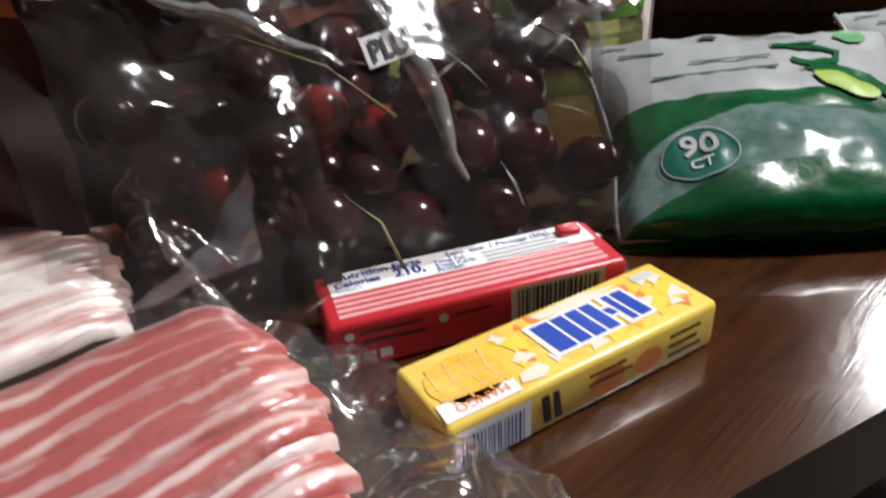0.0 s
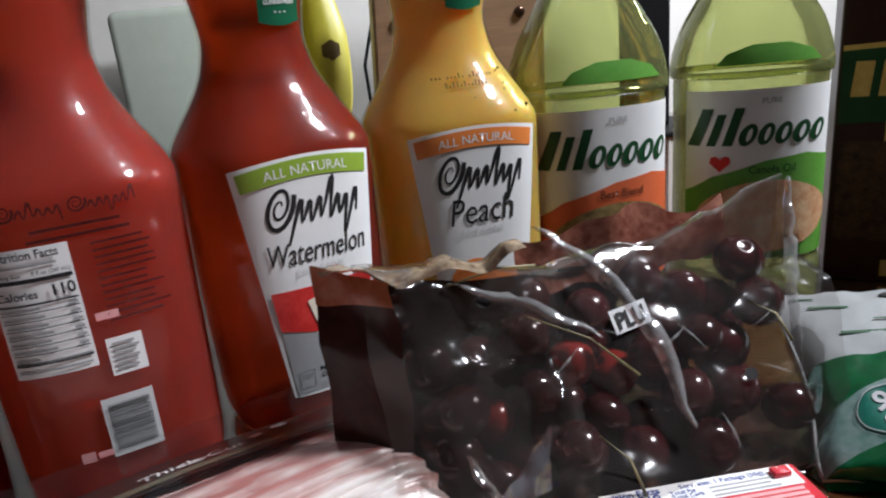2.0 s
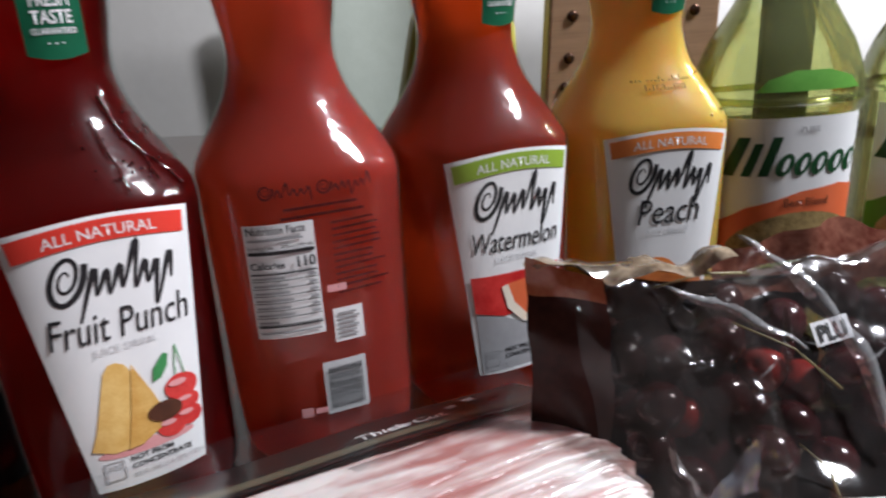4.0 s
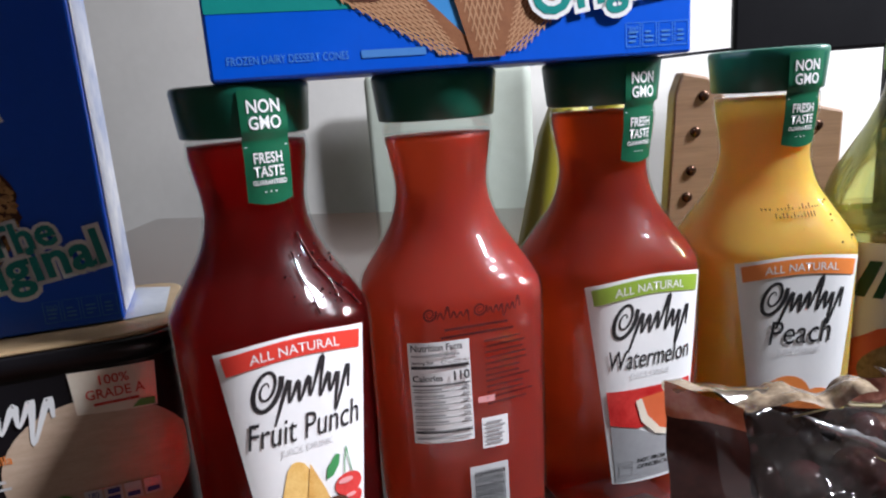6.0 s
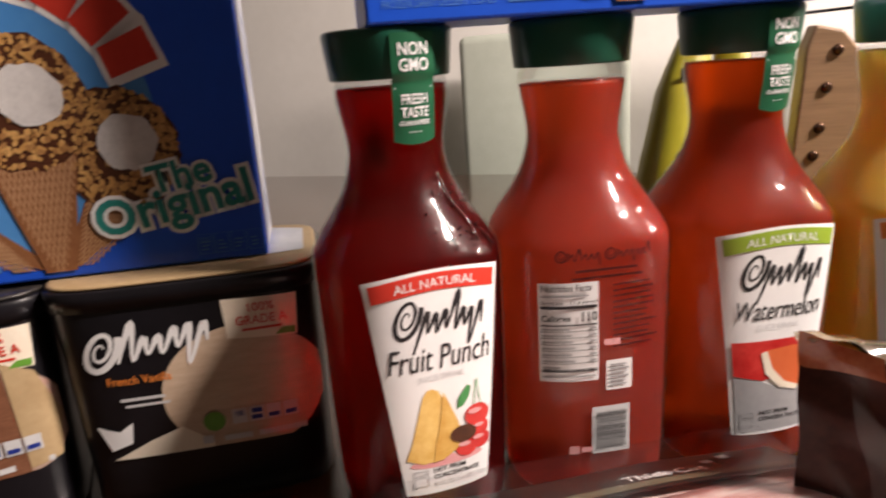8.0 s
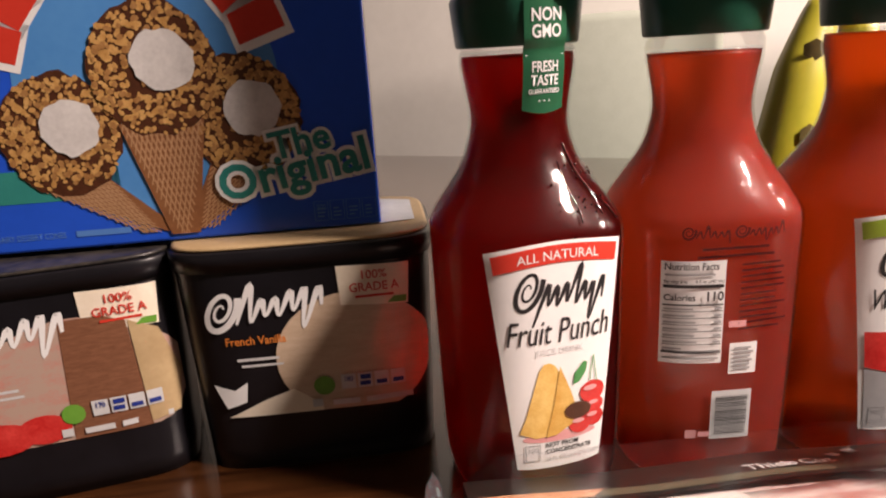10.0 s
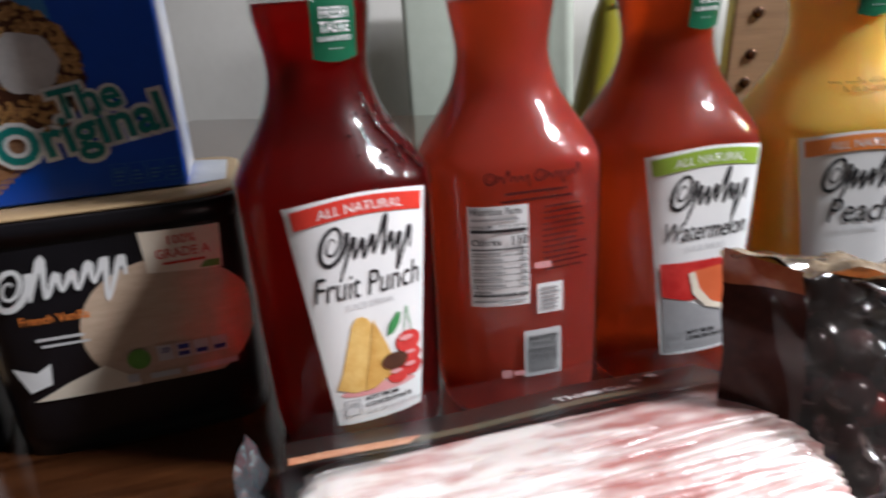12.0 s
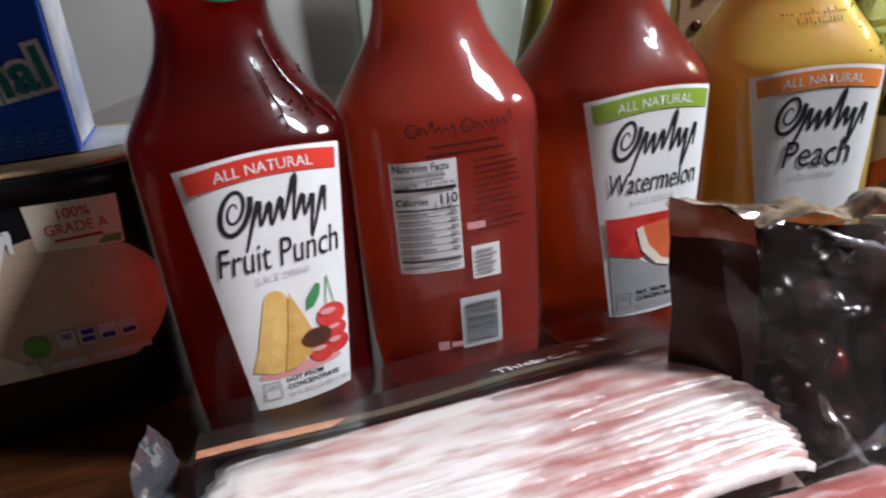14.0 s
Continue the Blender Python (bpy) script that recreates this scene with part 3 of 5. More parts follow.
        part("script_mark", bm_polys(flourish(-0.0255, 0.1125, 0.0470, 0.0250, 7, 0.0017, 0.30, 14), bottle_map, 0.00045, 9.0, 0.0000003), M_BLACK, lab, "black pen-drawn ornament")
        y = 0.0985
        for words, size, wide in flavour:
            part("lettering", text_bm(words, size, bottle_map, 0.0007, 0.0, y, bold=0.0, wide=wide * 0.94, slant=0.14), M_BLACK, lab)
            y -= size * 0.9
        part("lettering", text_bm("JUICE DRINK", 0.0046, bottle_map, 0.0007, 0, 0.0925, wide=0.95), M_PALEGREY, lab)
        if art:
            art(lab)
        part("calorie_icon", bm_polys([o for o in stroke([(-0.0185, 0.0335), (-0.0110, 0.0335), (-0.0110, 0.0425), (-0.0185, 0.0425), (-0.0185, 0.0335)], [0.0006] * 5)], bottle_map, 0.0007), M_GREY, lab)
        part("lettering", text_bm("100", 0.0040, bottle_map, 0.0007, -0.0148, 0.0385), M_GREY, lab)
        part("lettering", text_bm("NOT FROM", 0.0035, bottle_map, 0.0007, -0.0080, 0.0405, "LEFT", bold=0.02), M_BLACK, lab)
        part("lettering", text_bm("CONCENTRATE", 0.0035, bottle_map, 0.0007, -0.0080, 0.0368, "LEFT", bold=0.02), M_BLACK, lab)
        part("lettering", text_bm("52 FL OZ (1.6 QT) 1.53 L", 0.0029, bottle_map, 0.0007, -0.0080, 0.0325, "LEFT"), M_GREY, lab)
    return b


M_RIND = mat("fruit_shade_print", (0.62, 0.32, 0.06), 0.45, (0.78, 0.50, 0.15), 160, 0.5)


def art_punch(lab):
    part("pineapple_picture", bm_poly([(-0.0215, 0.0500), (-0.0180, 0.0590), (-0.0110, 0.0840), (-0.0085, 0.0875), (-0.0055, 0.0878), (-0.0025, 0.0860), (0.0060, 0.0700), (0.0085, 0.0620), (0.0065, 0.0520), (-0.0020, 0.0470), (-0.0130, 0.0465)], bottle_map, 0.0007), M_PINEAPPLE, lab, "printed yellow pineapple wedge")
    part("pineapple_side", bm_poly([(0.0, 0.0852), (0.0060, 0.0700), (0.0085, 0.0620), (0.0065, 0.0520), (-0.0020, 0.0470), (-0.0075, 0.0466), (-0.0035, 0.0640)], bottle_map, 0.0010), M_RIND, lab, "printed darker side of the wedge")
    part("juice_puddle", bm_poly(oval(0.0, 0.0462, 0.0200, 0.0030, 24), bottle_map, 0.0005, 0.005), M_CANDYPINK, lab)
    cherries = [(0.0110, 0.0510, 0.0062), (0.0190, 0.0530, 0.0058), (0.0180, 0.0680, 0.0072), (0.0195, 0.0600, 0.0052)]
    part("cherry_picture", bm_polys([oval(u, v, a, a * 0.85) for u, v, a in cherries], bottle_map, 0.0008), M_CHERRYPRINT, lab, "printed red cherries")
    part("cherry_shine", bm_polys([oval(u - a * 0.2, v + a * 0.35, a * 0.55, a * 0.22, 12) for u, v, a in cherries], bottle_map, 0.0012), M_CANDYPINK, lab)
    part("cherry_picture", bm_polys([oval(0.0095, 0.0595, 0.0072, 0.0048)], bottle_map, 0.0014), M_CHOC, lab)
    part("stalk_picture", bm_polys(stroke([(0.0165, 0.074), (0.0170, 0.080), (0.0185, 0.088)], [0.0005] * 3) + stroke([(0.0205, 0.073), (0.0195, 0.080), (0.0185, 0.088)], [0.0005] * 3), bottle_map, 0.0008), M_LEAF, lab)
    part("leaf_picture", bm_poly([(0.0070, 0.0740), (0.0080, 0.0800), (0.0130, 0.0860), (0.0150, 0.0850), (0.0140, 0.0800), (0.0105, 0.0750)], bottle_map, 0.0008), M_LEAF, lab, "printed green leaf")


def art_melon(lab):
    part("melon_picture", bm_poly([(-0.0260, 0.0860), (0.0270, 0.0860), (0.0258, 0.0600), (0.0100, 0.0640), (-0.0080, 0.0620), (-0.0240, 0.0660)], bottle_map, 0.0007), M_CHERRYPRINT, lab, "printed red watermelon flesh")
    part("melon_slice_flesh", bm_poly([(-0.0060, 0.0800), (-0.0020, 0.0690), (0.0060, 0.0600), (0.0160, 0.0560), (0.0240, 0.0640), (0.0245, 0.0790), (0.0100, 0.0815)], bottle_map, 0.0008, 0.006), M_WESRED, lab, "printed lighter red slice")
    # lower label laid over in grey
    part("melon_label_lower", bm_poly([(-0.0238, 0.0655), (-0.0080, 0.0615), (0.0030, 0.0560), (0.0250, 0.0590), (0.0226, 0.0300), (-0.0208, 0.0300)], bottle_map, 0.0005, 0.006), M_GREY, lab, "grey lower part of the label")
    part("melon_slice_picture", bm_poly([(-0.0060, 0.0800), (-0.0020, 0.0690), (0.0060, 0.0600), (0.0160, 0.0560), (0.0130, 0.0540), (0.0030, 0.0570), (-0.0060, 0.0660), (-0.0095, 0.0790)], bottle_map, 0.0011), M_CREAM, lab, "printed pale rind of a slice")


def art_peach(lab):
    part("peach_picture", bm_polys([oval(-0.006, 0.066, 0.014, 0.013), oval(0.012, 0.060, 0.011, 0.010)], bottle_map, 0.0007), M_ORANGE, lab, "printed orange peaches")


punch = carafe((-0.0858, 0.0415), 8.8, M_JUICE_FP, "carafe bottle of dark red fruit punch with a green cap", True, (("Fruit Punch", 0.0185, 0.68),), M_RED, 0.2354, art_punch, -0.004)
lemonade = carafe((0.0120, 0.0430), -3.0, M_JUICE_LEM, "carafe bottle of bright red lemonade turned to show its back", False, fill=0.2312)
carafe((0.1095, 0.0410), -1.0, M_JUICE_WM, "carafe bottle of red watermelon juice with a green cap", True, (("Watermelon", 0.0160, 0.66),), M_LIME, 0.2354, art_melon)
peach = carafe((0.2115, 0.0270), -16.0, M_JUICE_PE, "carafe bottle of orange peach juice with a green cap", True, (("Peach", 0.0205, 0.82),), M_ORANGE, 0.2354, art_peach)


M_INK = mat("brown_ink", (0.16, 0.075, 0.012), 0.8, (0.22, 0.11, 0.02), 90, 0.5, spec=0.1)
ink = random.Random(31)
code = [rect(u, v, u + 0.0009, v + ink.choice((0.0012, 0.0028))) for row, (v, n) in enumerate(((0.1735, 17), (0.1692, 13))) for u in [-0.0170 + 0.0021 * row * 2 + 0.0020 * k for k in range(n)] if ink.random() < 0.85]
tagged(part("date_code", bm_polys(code, bottle_map, 0.0004, 9.0, 0.0), M_INK, peach, "faint printed date code"), kind="stuff")


def droplets(b, n, seed):
    rnd = random.Random(seed)
    bm = bmesh.new()
    for k in range(n):
        u, v, r = rnd.gauss(0.021, 0.010), rnd.uniform(0.150, 0.185), rnd.uniform(0.0003, 0.0009)
        rad = float(np.interp(v, PZ, PR))
        if abs(u) > rad * 0.9:
            continue
        p = bottle_map(u, v, 0.0)
        one = bmesh.ops.create_icosphere(bm, subdivisions=1, radius=r)
        for q in one["verts"]:
            q.co = Vector((q.co.x, q.co.y * 0.6, q.co.z * rnd.uniform(1.0, 1.25))) + p
    tagged(part("water_drop", bm, M_DROP, b, "beads of condensation on the shoulder"), kind="stuff")


M_DROP = mat("water_bead", (0.05, 0.004, 0.004), 0.05, spec=0.8)
droplets(punch, 46, 3)
for run, thick_ in ((((0.013, 0.192), (0.017, 0.180), (0.023, 0.170), (0.031, 0.162), (0.037, 0.154)), 0.0007), (((0.008, 0.184), (0.010, 0.172), (0.013, 0.164), (0.014, 0.156)), 0.0005), (((0.018, 0.176), (0.024, 0.168), (0.027, 0.158)), 0.0005)):
    path_ = [bottle_map(u, v, 0.0002) for u, v, _ in smooth_profile([(u, v, 0.0) for u, v in run], 4)]
    part("water_trickle", tube(path_, [thick_] * len(path_), 6), M_DROP, punch, "trickle of condensation")
droplets(peach, 16, 8)


def lemonade_back(b):
    """Print on the back of the bottle, in black straight on the plastic, and its white panels."""
    part("script_mark", bm_polys(flourish(-0.0260, 0.1425, 0.0230, 0.0075, 5, 0.0008, 0.12, 9) + flourish(-0.0010, 0.1425, 0.0250, 0.0075, 6, 0.0008, 0.12, 5), bottle_map, 0.0003, 9.0, 0.0000006), M_PLASTICPRINT, b, "dark red script mark printed on the plastic")
    tagged(part("small_print", bm_polys([rect(-0.016, 0.1375, 0.017, 0.1388), rect(-0.018, 0.1335, 0.020, 0.1348)] + bars(0.004, 0.1290, 0.026, 12, 0.0031, 0.0010, 3, 0.7), bottle_map, 0.0003), M_PLASTICPRINT, b, "fine dark red print on the plastic"), kind="stuff")
    def nmap(u, v, off):
        return bottle_map(-0.034 + (u + 0.034) * 0.91, v, off)
    nf = part("nutrition_panel", bm_poly(rect(-0.0340, 0.0775, -0.0010, 0.1325), nmap, 0.0003, 0.006), M_WHITE, b, "white nutrition panel with black print")
    part("lettering", text_bm("Nutrition Facts", 0.0050, nmap, 0.0013, -0.0330, 0.1283, "LEFT", bold=0.02, wide=0.90), M_BLACK, nf)
    part("lettering", text_bm("Serving Size", 0.0024, nmap, 0.0013, -0.0330, 0.1215, "LEFT", bold=0.01), M_BLACK, nf)
    part("lettering", text_bm("8 fl oz (240 mL)", 0.0024, nmap, 0.0013, -0.0020, 0.1215, "RIGHT", bold=0.01), M_BLACK, nf)
    part("lettering", text_bm("Calories", 0.0047, nmap, 0.0013, -0.0330, 0.1122, "LEFT", bold=0.025), M_BLACK, nf)
    part("lettering", text_bm("110", 0.0068, nmap, 0.0013, -0.0020, 0.1120, "RIGHT", bold=0.025), M_BLACK, nf)
    tagged(part("rule", bm_polys([rect(-0.033, 0.1186, -0.002, 0.1203), rect(-0.033, 0.1092, -0.002, 0.1100), rect(-0.033, 0.0832, -0.002, 0.0842)] + [rect(-0.033, 0.1060 - k * 0.0036, -0.002, 0.1064 - k * 0.0036) for k in range(7)], nmap, 0.0008, 0.005), M_BLACK, nf), kind="stuff")
    tagged(part("small_print", bm_polys(bars(-0.0325, 0.1070, 0.018, 7, 0.0036, 0.0010, 5, 0.5) + [rect(-0.0065, 0.1070 - k * 0.0036, -0.0025, 0.1081 - k * 0.0036) for k in range(6)] + bars(-0.0325, 0.1250, 0.026, 1, 0.003, 0.0010, 2) + bars(-0.0325, 0.0800, 0.030, 1, 0.003, 0.0010, 2), nmap, 0.0008, 0.005), M_GREY, nf), kind="stuff")
    part("printed_tag", bm_poly(rect(-0.0010, 0.0965, 0.0080, 0.1000), bottle_map, 0.0003), M_CANDYPINK, b, "small pale pink printed tag")
    sq = part("code_panel", bm_poly(rect(0.0002, 0.0705, 0.0145, 0.0878), bottle_map, 0.0003), M_WHITE, b, "small white square panel")
    part("panel_print", bm_polys(bars(0.0022, 0.0845, 0.0105, 6, 0.0023, 0.0011, 8, 0.8), bottle_map, 0.0008), M_GREY, sq)
    bc = part("barcode_panel", bm_poly(rect(-0.0075, 0.0328, 0.0135, 0.0612), bottle_map, 0.0003, 0.006), M_PALEGREY, b, "pale barcode panel")
    tagged(part("barcode", bm_polys(barcode(-0.0055, 0.0360, 0.0170, 0.0225, False, 6, 54), bottle_map, 0.0008), M_BLACK, bc), kind="stuff")
    tagged(part("small_print", bm_polys([rect(-0.0200, 0.0335, -0.0145, 0.0385), rect(-0.0135, 0.0345, -0.0075, 0.0375)], bottle_map, 0.0003), M_CANDYPINK, b), kind="stuff")


lemonade_back(lemonade)

# ---- blue ice cream cone cartons ----


def cone_carton(m, w, d, h, label):
    c = thing("ice_cream_carton", m, label, "carton", "blue ice cream cone cartons")
    body = part("carton_body", bm_box((0, 0, 0), (w, d, h), 0.0015), M_BLUE, c, smooth=False)
    # side face carries its glare as painted colour
    part("side_panel", bm_poly(rect(0.004, 0.003, d - 0.004, h - 0.003), plane_map((w, 0, 0), (0, 1, 0), (0, 0, 1), (1, 0, 0)), 0.0006, 9), M_CARTONSIDE, c, "blue carton side with silvery glare painted on")
    front = plane_map((0, 0, 0), (1, 0, 0), (0, 0, 1), (0, -0.35, 0))
    k = w / 0.240
    cx, cz = 0.128 * k, 0.090
    part("light_disc", bm_poly([p for p in oval(cx - 0.008, cz - 0.004, 0.070, 0.076, 40)], front, 0.0005, 9), M_SKY, c, "printed light blue disc")
    part("teal_band", bm_poly(rect(0.001, 0.028, 0.095, 0.046), front, 0.0005, 9), M_TEAL, c)
    # arched mark: red blocks with a white edge
    white, red = [], []
    for i in range(9):
        a = radians(162 - i * 17.6)
        r = 0.072
        u, v = cx - 0.014 + r * math.cos(a), 0.092 + r * math.sin(a)
        t = a - math.pi / 2

        def turned(hw, hh):
            c2, s2 = math.cos(t), math.sin(t)
            return [(u + x * c2 - y * s2, v + x * s2 + y * c2) for x, y in ((-hw, -hh * 0.9), (hw, -hh), (hw * 1.12, hh * 0.95), (-hw * 1.1, hh))]
        white.append(turned(0.0128, 0.0170))
        red.append(turned(0.0088 + 0.0012 * math.sin(i * 2.3), 0.0138))
    for w_, r_ in zip(white, red):
        edge = part("arched_mark", bm_poly(w_, front, 0.0009, 9), M_WHITE, c, "white-edged red block of an arched mark")
        part("red_block", bm_poly(r_, front, 0.0013, 9), M_RED, edge)
    rnd = random.Random(11)
    tip = (cx + 0.0, 0.004)
    for n, (u, v, s, lv) in enumerate(((cx - 0.058, 0.064, 0.94, 0.0016), (cx + 0.040, 0.068, 0.94, 0.0016), (cx - 0.004, 0.096, 1.0, 0.0032))):
        wide = 0.034 * s
        tipw = 0.008 if n == 2 else 0.004
        foot = (tip[0] + (u - cx) * 0.12, tip[1] if n == 2 else 0.006)
        cone = part("cone_picture", bm_poly([(u - wide * 0.68, v - 0.028 * s), (u + wide * 0.68, v - 0.028 * s), (foot[0] + tipw, foot[1]), (foot[0] - tipw, foot[1])], front, lv, 9), M_CONE, c, "printed wafer cone")
        lines = []
        a0, b0 = Vector((u - wide * 0.68, v - 0.028 * s)), Vector((u + wide * 0.68, v - 0.028 * s))
        f0 = Vector((foot[0], foot[1] - 0.010))
        for q in range(1, 17):
            t0 = q / 17
            p = a0.lerp(b0, t0)
            for e in (b0.lerp(f0, 1 - t0), a0.lerp(f0, t0)):
                if e.y < foot[1]:
                    e = p.lerp(e, (p.y - foot[1]) / (p.y - e.y))
                lines += stroke([tuple(p), tuple(e)], [0.0009, 0.0007])
        tagged(part("wafer_pattern", bm_polys(lines, front, lv + 0.0003), M_CONELINE, cone), kind="stuff")
        part("chocolate_picture", bm_poly([(u + (wide + rnd.uniform(-0.0015, 0.0015)) * math.cos(t), v + (0.036 * s + rnd.uniform(-0.0015, 0.0015)) * math.sin(t)) for t in np.linspace(0, 2 * math.pi, 36, endpoint=False)], front, lv + 0.0005, 9), M_CHOC, cone, "printed chocolate coating")
        nuts = []
        for _ in range(620):
            a, r = rnd.uniform(0, 2 * math.pi), math.sqrt(rnd.uniform(0.0, 1.0))
            if r < 0.42 and rnd.random() < 0.9:
                continue
            if math.sin(a) * r < -0.75 and rnd.random() < 0.7:
                continue
            q = rnd.uniform(0.0012, 0.0022) * s
            nuts.append(oval(u + wide * 0.97 * r * math.cos(a), v + 0.035 * s * r * math.sin(a), q, q * rnd.uniform(0.6, 0.9), 6, rnd.uniform(0, 3)))
        tagged(part("nut_topping", bm_polys(nuts[::2] + nuts[1::4], front, lv + 0.0008, 9.0, 0.0000015), M_NUT, cone, "printed chopped nuts"), kind="stuff")
        tagged(part("nut_topping", bm_polys(nuts[3::4], front, lv + 0.0016, 9.0, 0.0000015), M_NUTDARK, cone, "printed toasted nuts"), kind="stuff")
        part("cream_picture", bm_poly([(u + 0.006 * s + (0.0165 * s + rnd.uniform(-0.0012, 0.0012)) * math.cos(t), v + 0.004 + (0.0165 * s + rnd.uniform(-0.0012, 0.0012)) * math.sin(t)) for t in np.linspace(0, 2 * math.pi, 26, endpoint=False)], front, lv + 0.0024, 9), M_SOFTCREAM, cone, "printed white ice cream centre")
    # flavour words, green with a white edge
    for words, size, u, v in (("The", 0.0215, 0.1990 * k, 0.0450), ("Original", 0.0270, 0.1945 * k, 0.0275)):
        part("lettering_edge", text_bm(words, size, front, 0.0060, u, v, bold=0.11, turn=radians(9)), M_WHITE, c)
        part("lettering", text_bm(words, size, front, 0.0064, u, v, bold=0.025, turn=radians(9)), M_TEAL, c, "green words")
    icons = []
    for q in range(4):
        x = w - 0.038 + q * 0.0093
        icons += stroke([(x, 0.0045), (x + 0.0078, 0.0045), (x + 0.0078, 0.0160), (x, 0.0160), (x, 0.0045)], [0.0004] * 5) + bars(x + 0.0015, 0.0110, 0.005, 3, 0.0022, 0.0009, q)
    tagged(part("icon_print", bm_polys(icons, front, 0.0009), M_FAINTBLUE, c), kind="stuff")
    part("lettering", text_bm("300", 0.0050, front, 0.0012, w - 0.0341, 0.0108, wide=0.8), M_FAINTBLUE, c)
    part("lettering", text_bm("FROZEN DAIRY DESSERT CONES", 0.0050, front, 0.0009, 0.0075, 0.0068, "LEFT", wide=0.72), M_FAINTBLUE, c)
    tagged(part("small_print", bm_polys([rect(0.066, 0.0068, 0.096, 0.0102)] + [oval(0.1035, 0.0085, 0.0030, 0.0030, 14)], front, 0.0009), M_FAINTBLUE, c), kind="stuff")
    return c


cone_carton(pose(-0.3985, 0.086, 0.1425, 0, 0, 0.5), 0.2380, 0.062, 0.176, "blue ice cream cone carton standing on the tubs")
cone_carton(pose(-0.0985, 0.0075, 0.2625, 0, 0, -1.5), 0.2380, 0.075, 0.176, "blue ice cream cone carton balanced on the bottle caps")

# ---- ice cream tubs ----


def tub(m, w, d, h, label, ball):
    t = thing("ice_cream_tub", m, label, "ice cream tub", "ice cream tubs")
    hw, hd = w / 2, d / 2

    def ring(z):
        k = 0.94 + 0.06 * min(1.0, z / (h * 0.9))
        return hw * k, hd * k

    def around(a, b, grow=0.0):
        th = 2 * math.pi * a
        z = b * h
        rx, ry = ring(z)
        c, s = math.cos(th), math.sin(th)
        n = 5.5
        q = (abs(c) ** n + abs(s) ** n) ** (-1 / n)
        return Vector(((rx + grow) * q * c, (ry + grow) * q * s, z))
    bm = grid_bm(72, 10, around, True)
    bmesh.ops.holes_fill(bm, edges=[e for e in bm.edges if e.is_boundary], sides=0)
    part("tub_body", bm, M_TUB, t)

    def face(u, v, off):
        rx, ry = ring(v)
        n = 5.5
        y = max(0.0, 1 - (abs(u) / (rx + off)) ** n) ** (1 / n) * (ry + off)
        return Vector((u, -y, v))
    lid = lathe([(h - 0.012, 1.02), (h - 0.001, 1.03), (h, 1.015), (h + 0.0005, 0.9)], lambda z: 5.5, 72)
    for v in lid.verts:
        v.co.x *= hw
        v.co.y *= hd
    part("lid_rim", lid, M_TUB, t, "black lid rim")
    top = lathe([(h + 0.0006, 1.0), (h + 0.0022, 0.995), (h + 0.0026, 0.97)], lambda z: 5.5, 72)
    for v in top.verts:
        v.co.x *= hw
        v.co.y *= hd
    part("lid", top, M_LID if ball == "vanilla" else M_LIDDARK, t, "tan printed lid" if ball == "vanilla" else "dark printed lid")
    part("lid_print", bm_polys([[(hw * 0.55, -hd * 0.55), (hw * 0.9, -hd * 0.45), (hw * 0.9, hd * 0.6), (hw * 0.62, hd * 0.8)]], plane_map((0, 0, h + 0.0026), (1, 0, 0), (0, 1, 0), (0, 0, 1)), 0.0006), M_LIDWHITE, t, "frosted white part of the lid print")
    lo = h * 0.26
    if ball == "vanilla":
        o = oval(0.026, lo + 0.034, 0.046, 0.040, 36)
        o = [(min(u, hw * 0.93), max(v, lo)) for u, v in o]
        part("scoop_picture", bm_poly(o, face, 0.0006, 0.008), M_VANILLA, t, "printed scoop of vanilla ice cream")
        part("scoop_foot_picture", bm_poly([(-0.052, lo), (-0.030, lo + 0.010), (-0.012, lo + 0.016), (0.004, lo + 0.004), (0.004, lo)], face, 0.0009, 0.008), M_CREAM, t)
        part("flower_picture", bm_poly([(-0.052, lo + 0.006), (-0.058, lo + 0.022), (-0.046, lo + 0.018), (-0.038, lo + 0.023), (-0.040, lo + 0.010)], face, 0.0012, 0.008), M_WHITE, t, "printed white flower")
    else:
        part("scoop_picture", bm_poly([(max(-hw * 0.9, min(u, hw * 0.93)), max(v, lo)) for u, v in oval(0.014, lo + 0.030, 0.056, 0.044, 36)], face, 0.0006, 0.008), M_STRAWB, t, "printed scoop of strawberry ice cream")
        part("scoop_stripe_picture", bm_poly([(0.004, lo), (0.046, lo), (0.042, lo + 0.068), (0.030, lo + 0.073), (0.008, lo + 0.073)], face, 0.0009, 0.008), M_CHOCICE, t, "printed chocolate stripe")
        part("scoop_edge_picture", bm_poly([(0.046, lo + 0.002), (0.062, lo + 0.004), (0.066, lo + 0.03), (0.058, lo + 0.060), (0.043, lo + 0.068)], face, 0.0012, 0.008), M_LID, t)
        part("strawberry_picture", bm_polys([oval(-0.034, lo + 0.008, 0.020, 0.010, 18), oval(-0.010, lo + 0.010, 0.014, 0.009, 18)], face, 0.0014, 0.008), M_CHERRYPRINT, t, "printed strawberries")
    part("script_mark", bm_polys([[(a, b + 0.16 * (a + 0.03)) for a, b in o] for o in flourish(-0.060, h * 0.655, 0.068, 0.028, 6, 0.0028, 0.30, 3)], face, 0.0008, 9.0, 0.0000006), M_WHITE, t, "white script mark")
    tag = part("printed_tag", bm_poly([(0.0205, h * 0.735), (0.059, h * 0.715), (0.061, h * 0.895), (0.0195, h * 0.905)], face, 0.0008, 0.008), M_CREAM, t, "cream tag with red words")
    part("lettering", text_bm("100%", 0.0072, face, 0.0014, 0.0402, h * 0.842, bold=0.01), M_RED, tag)
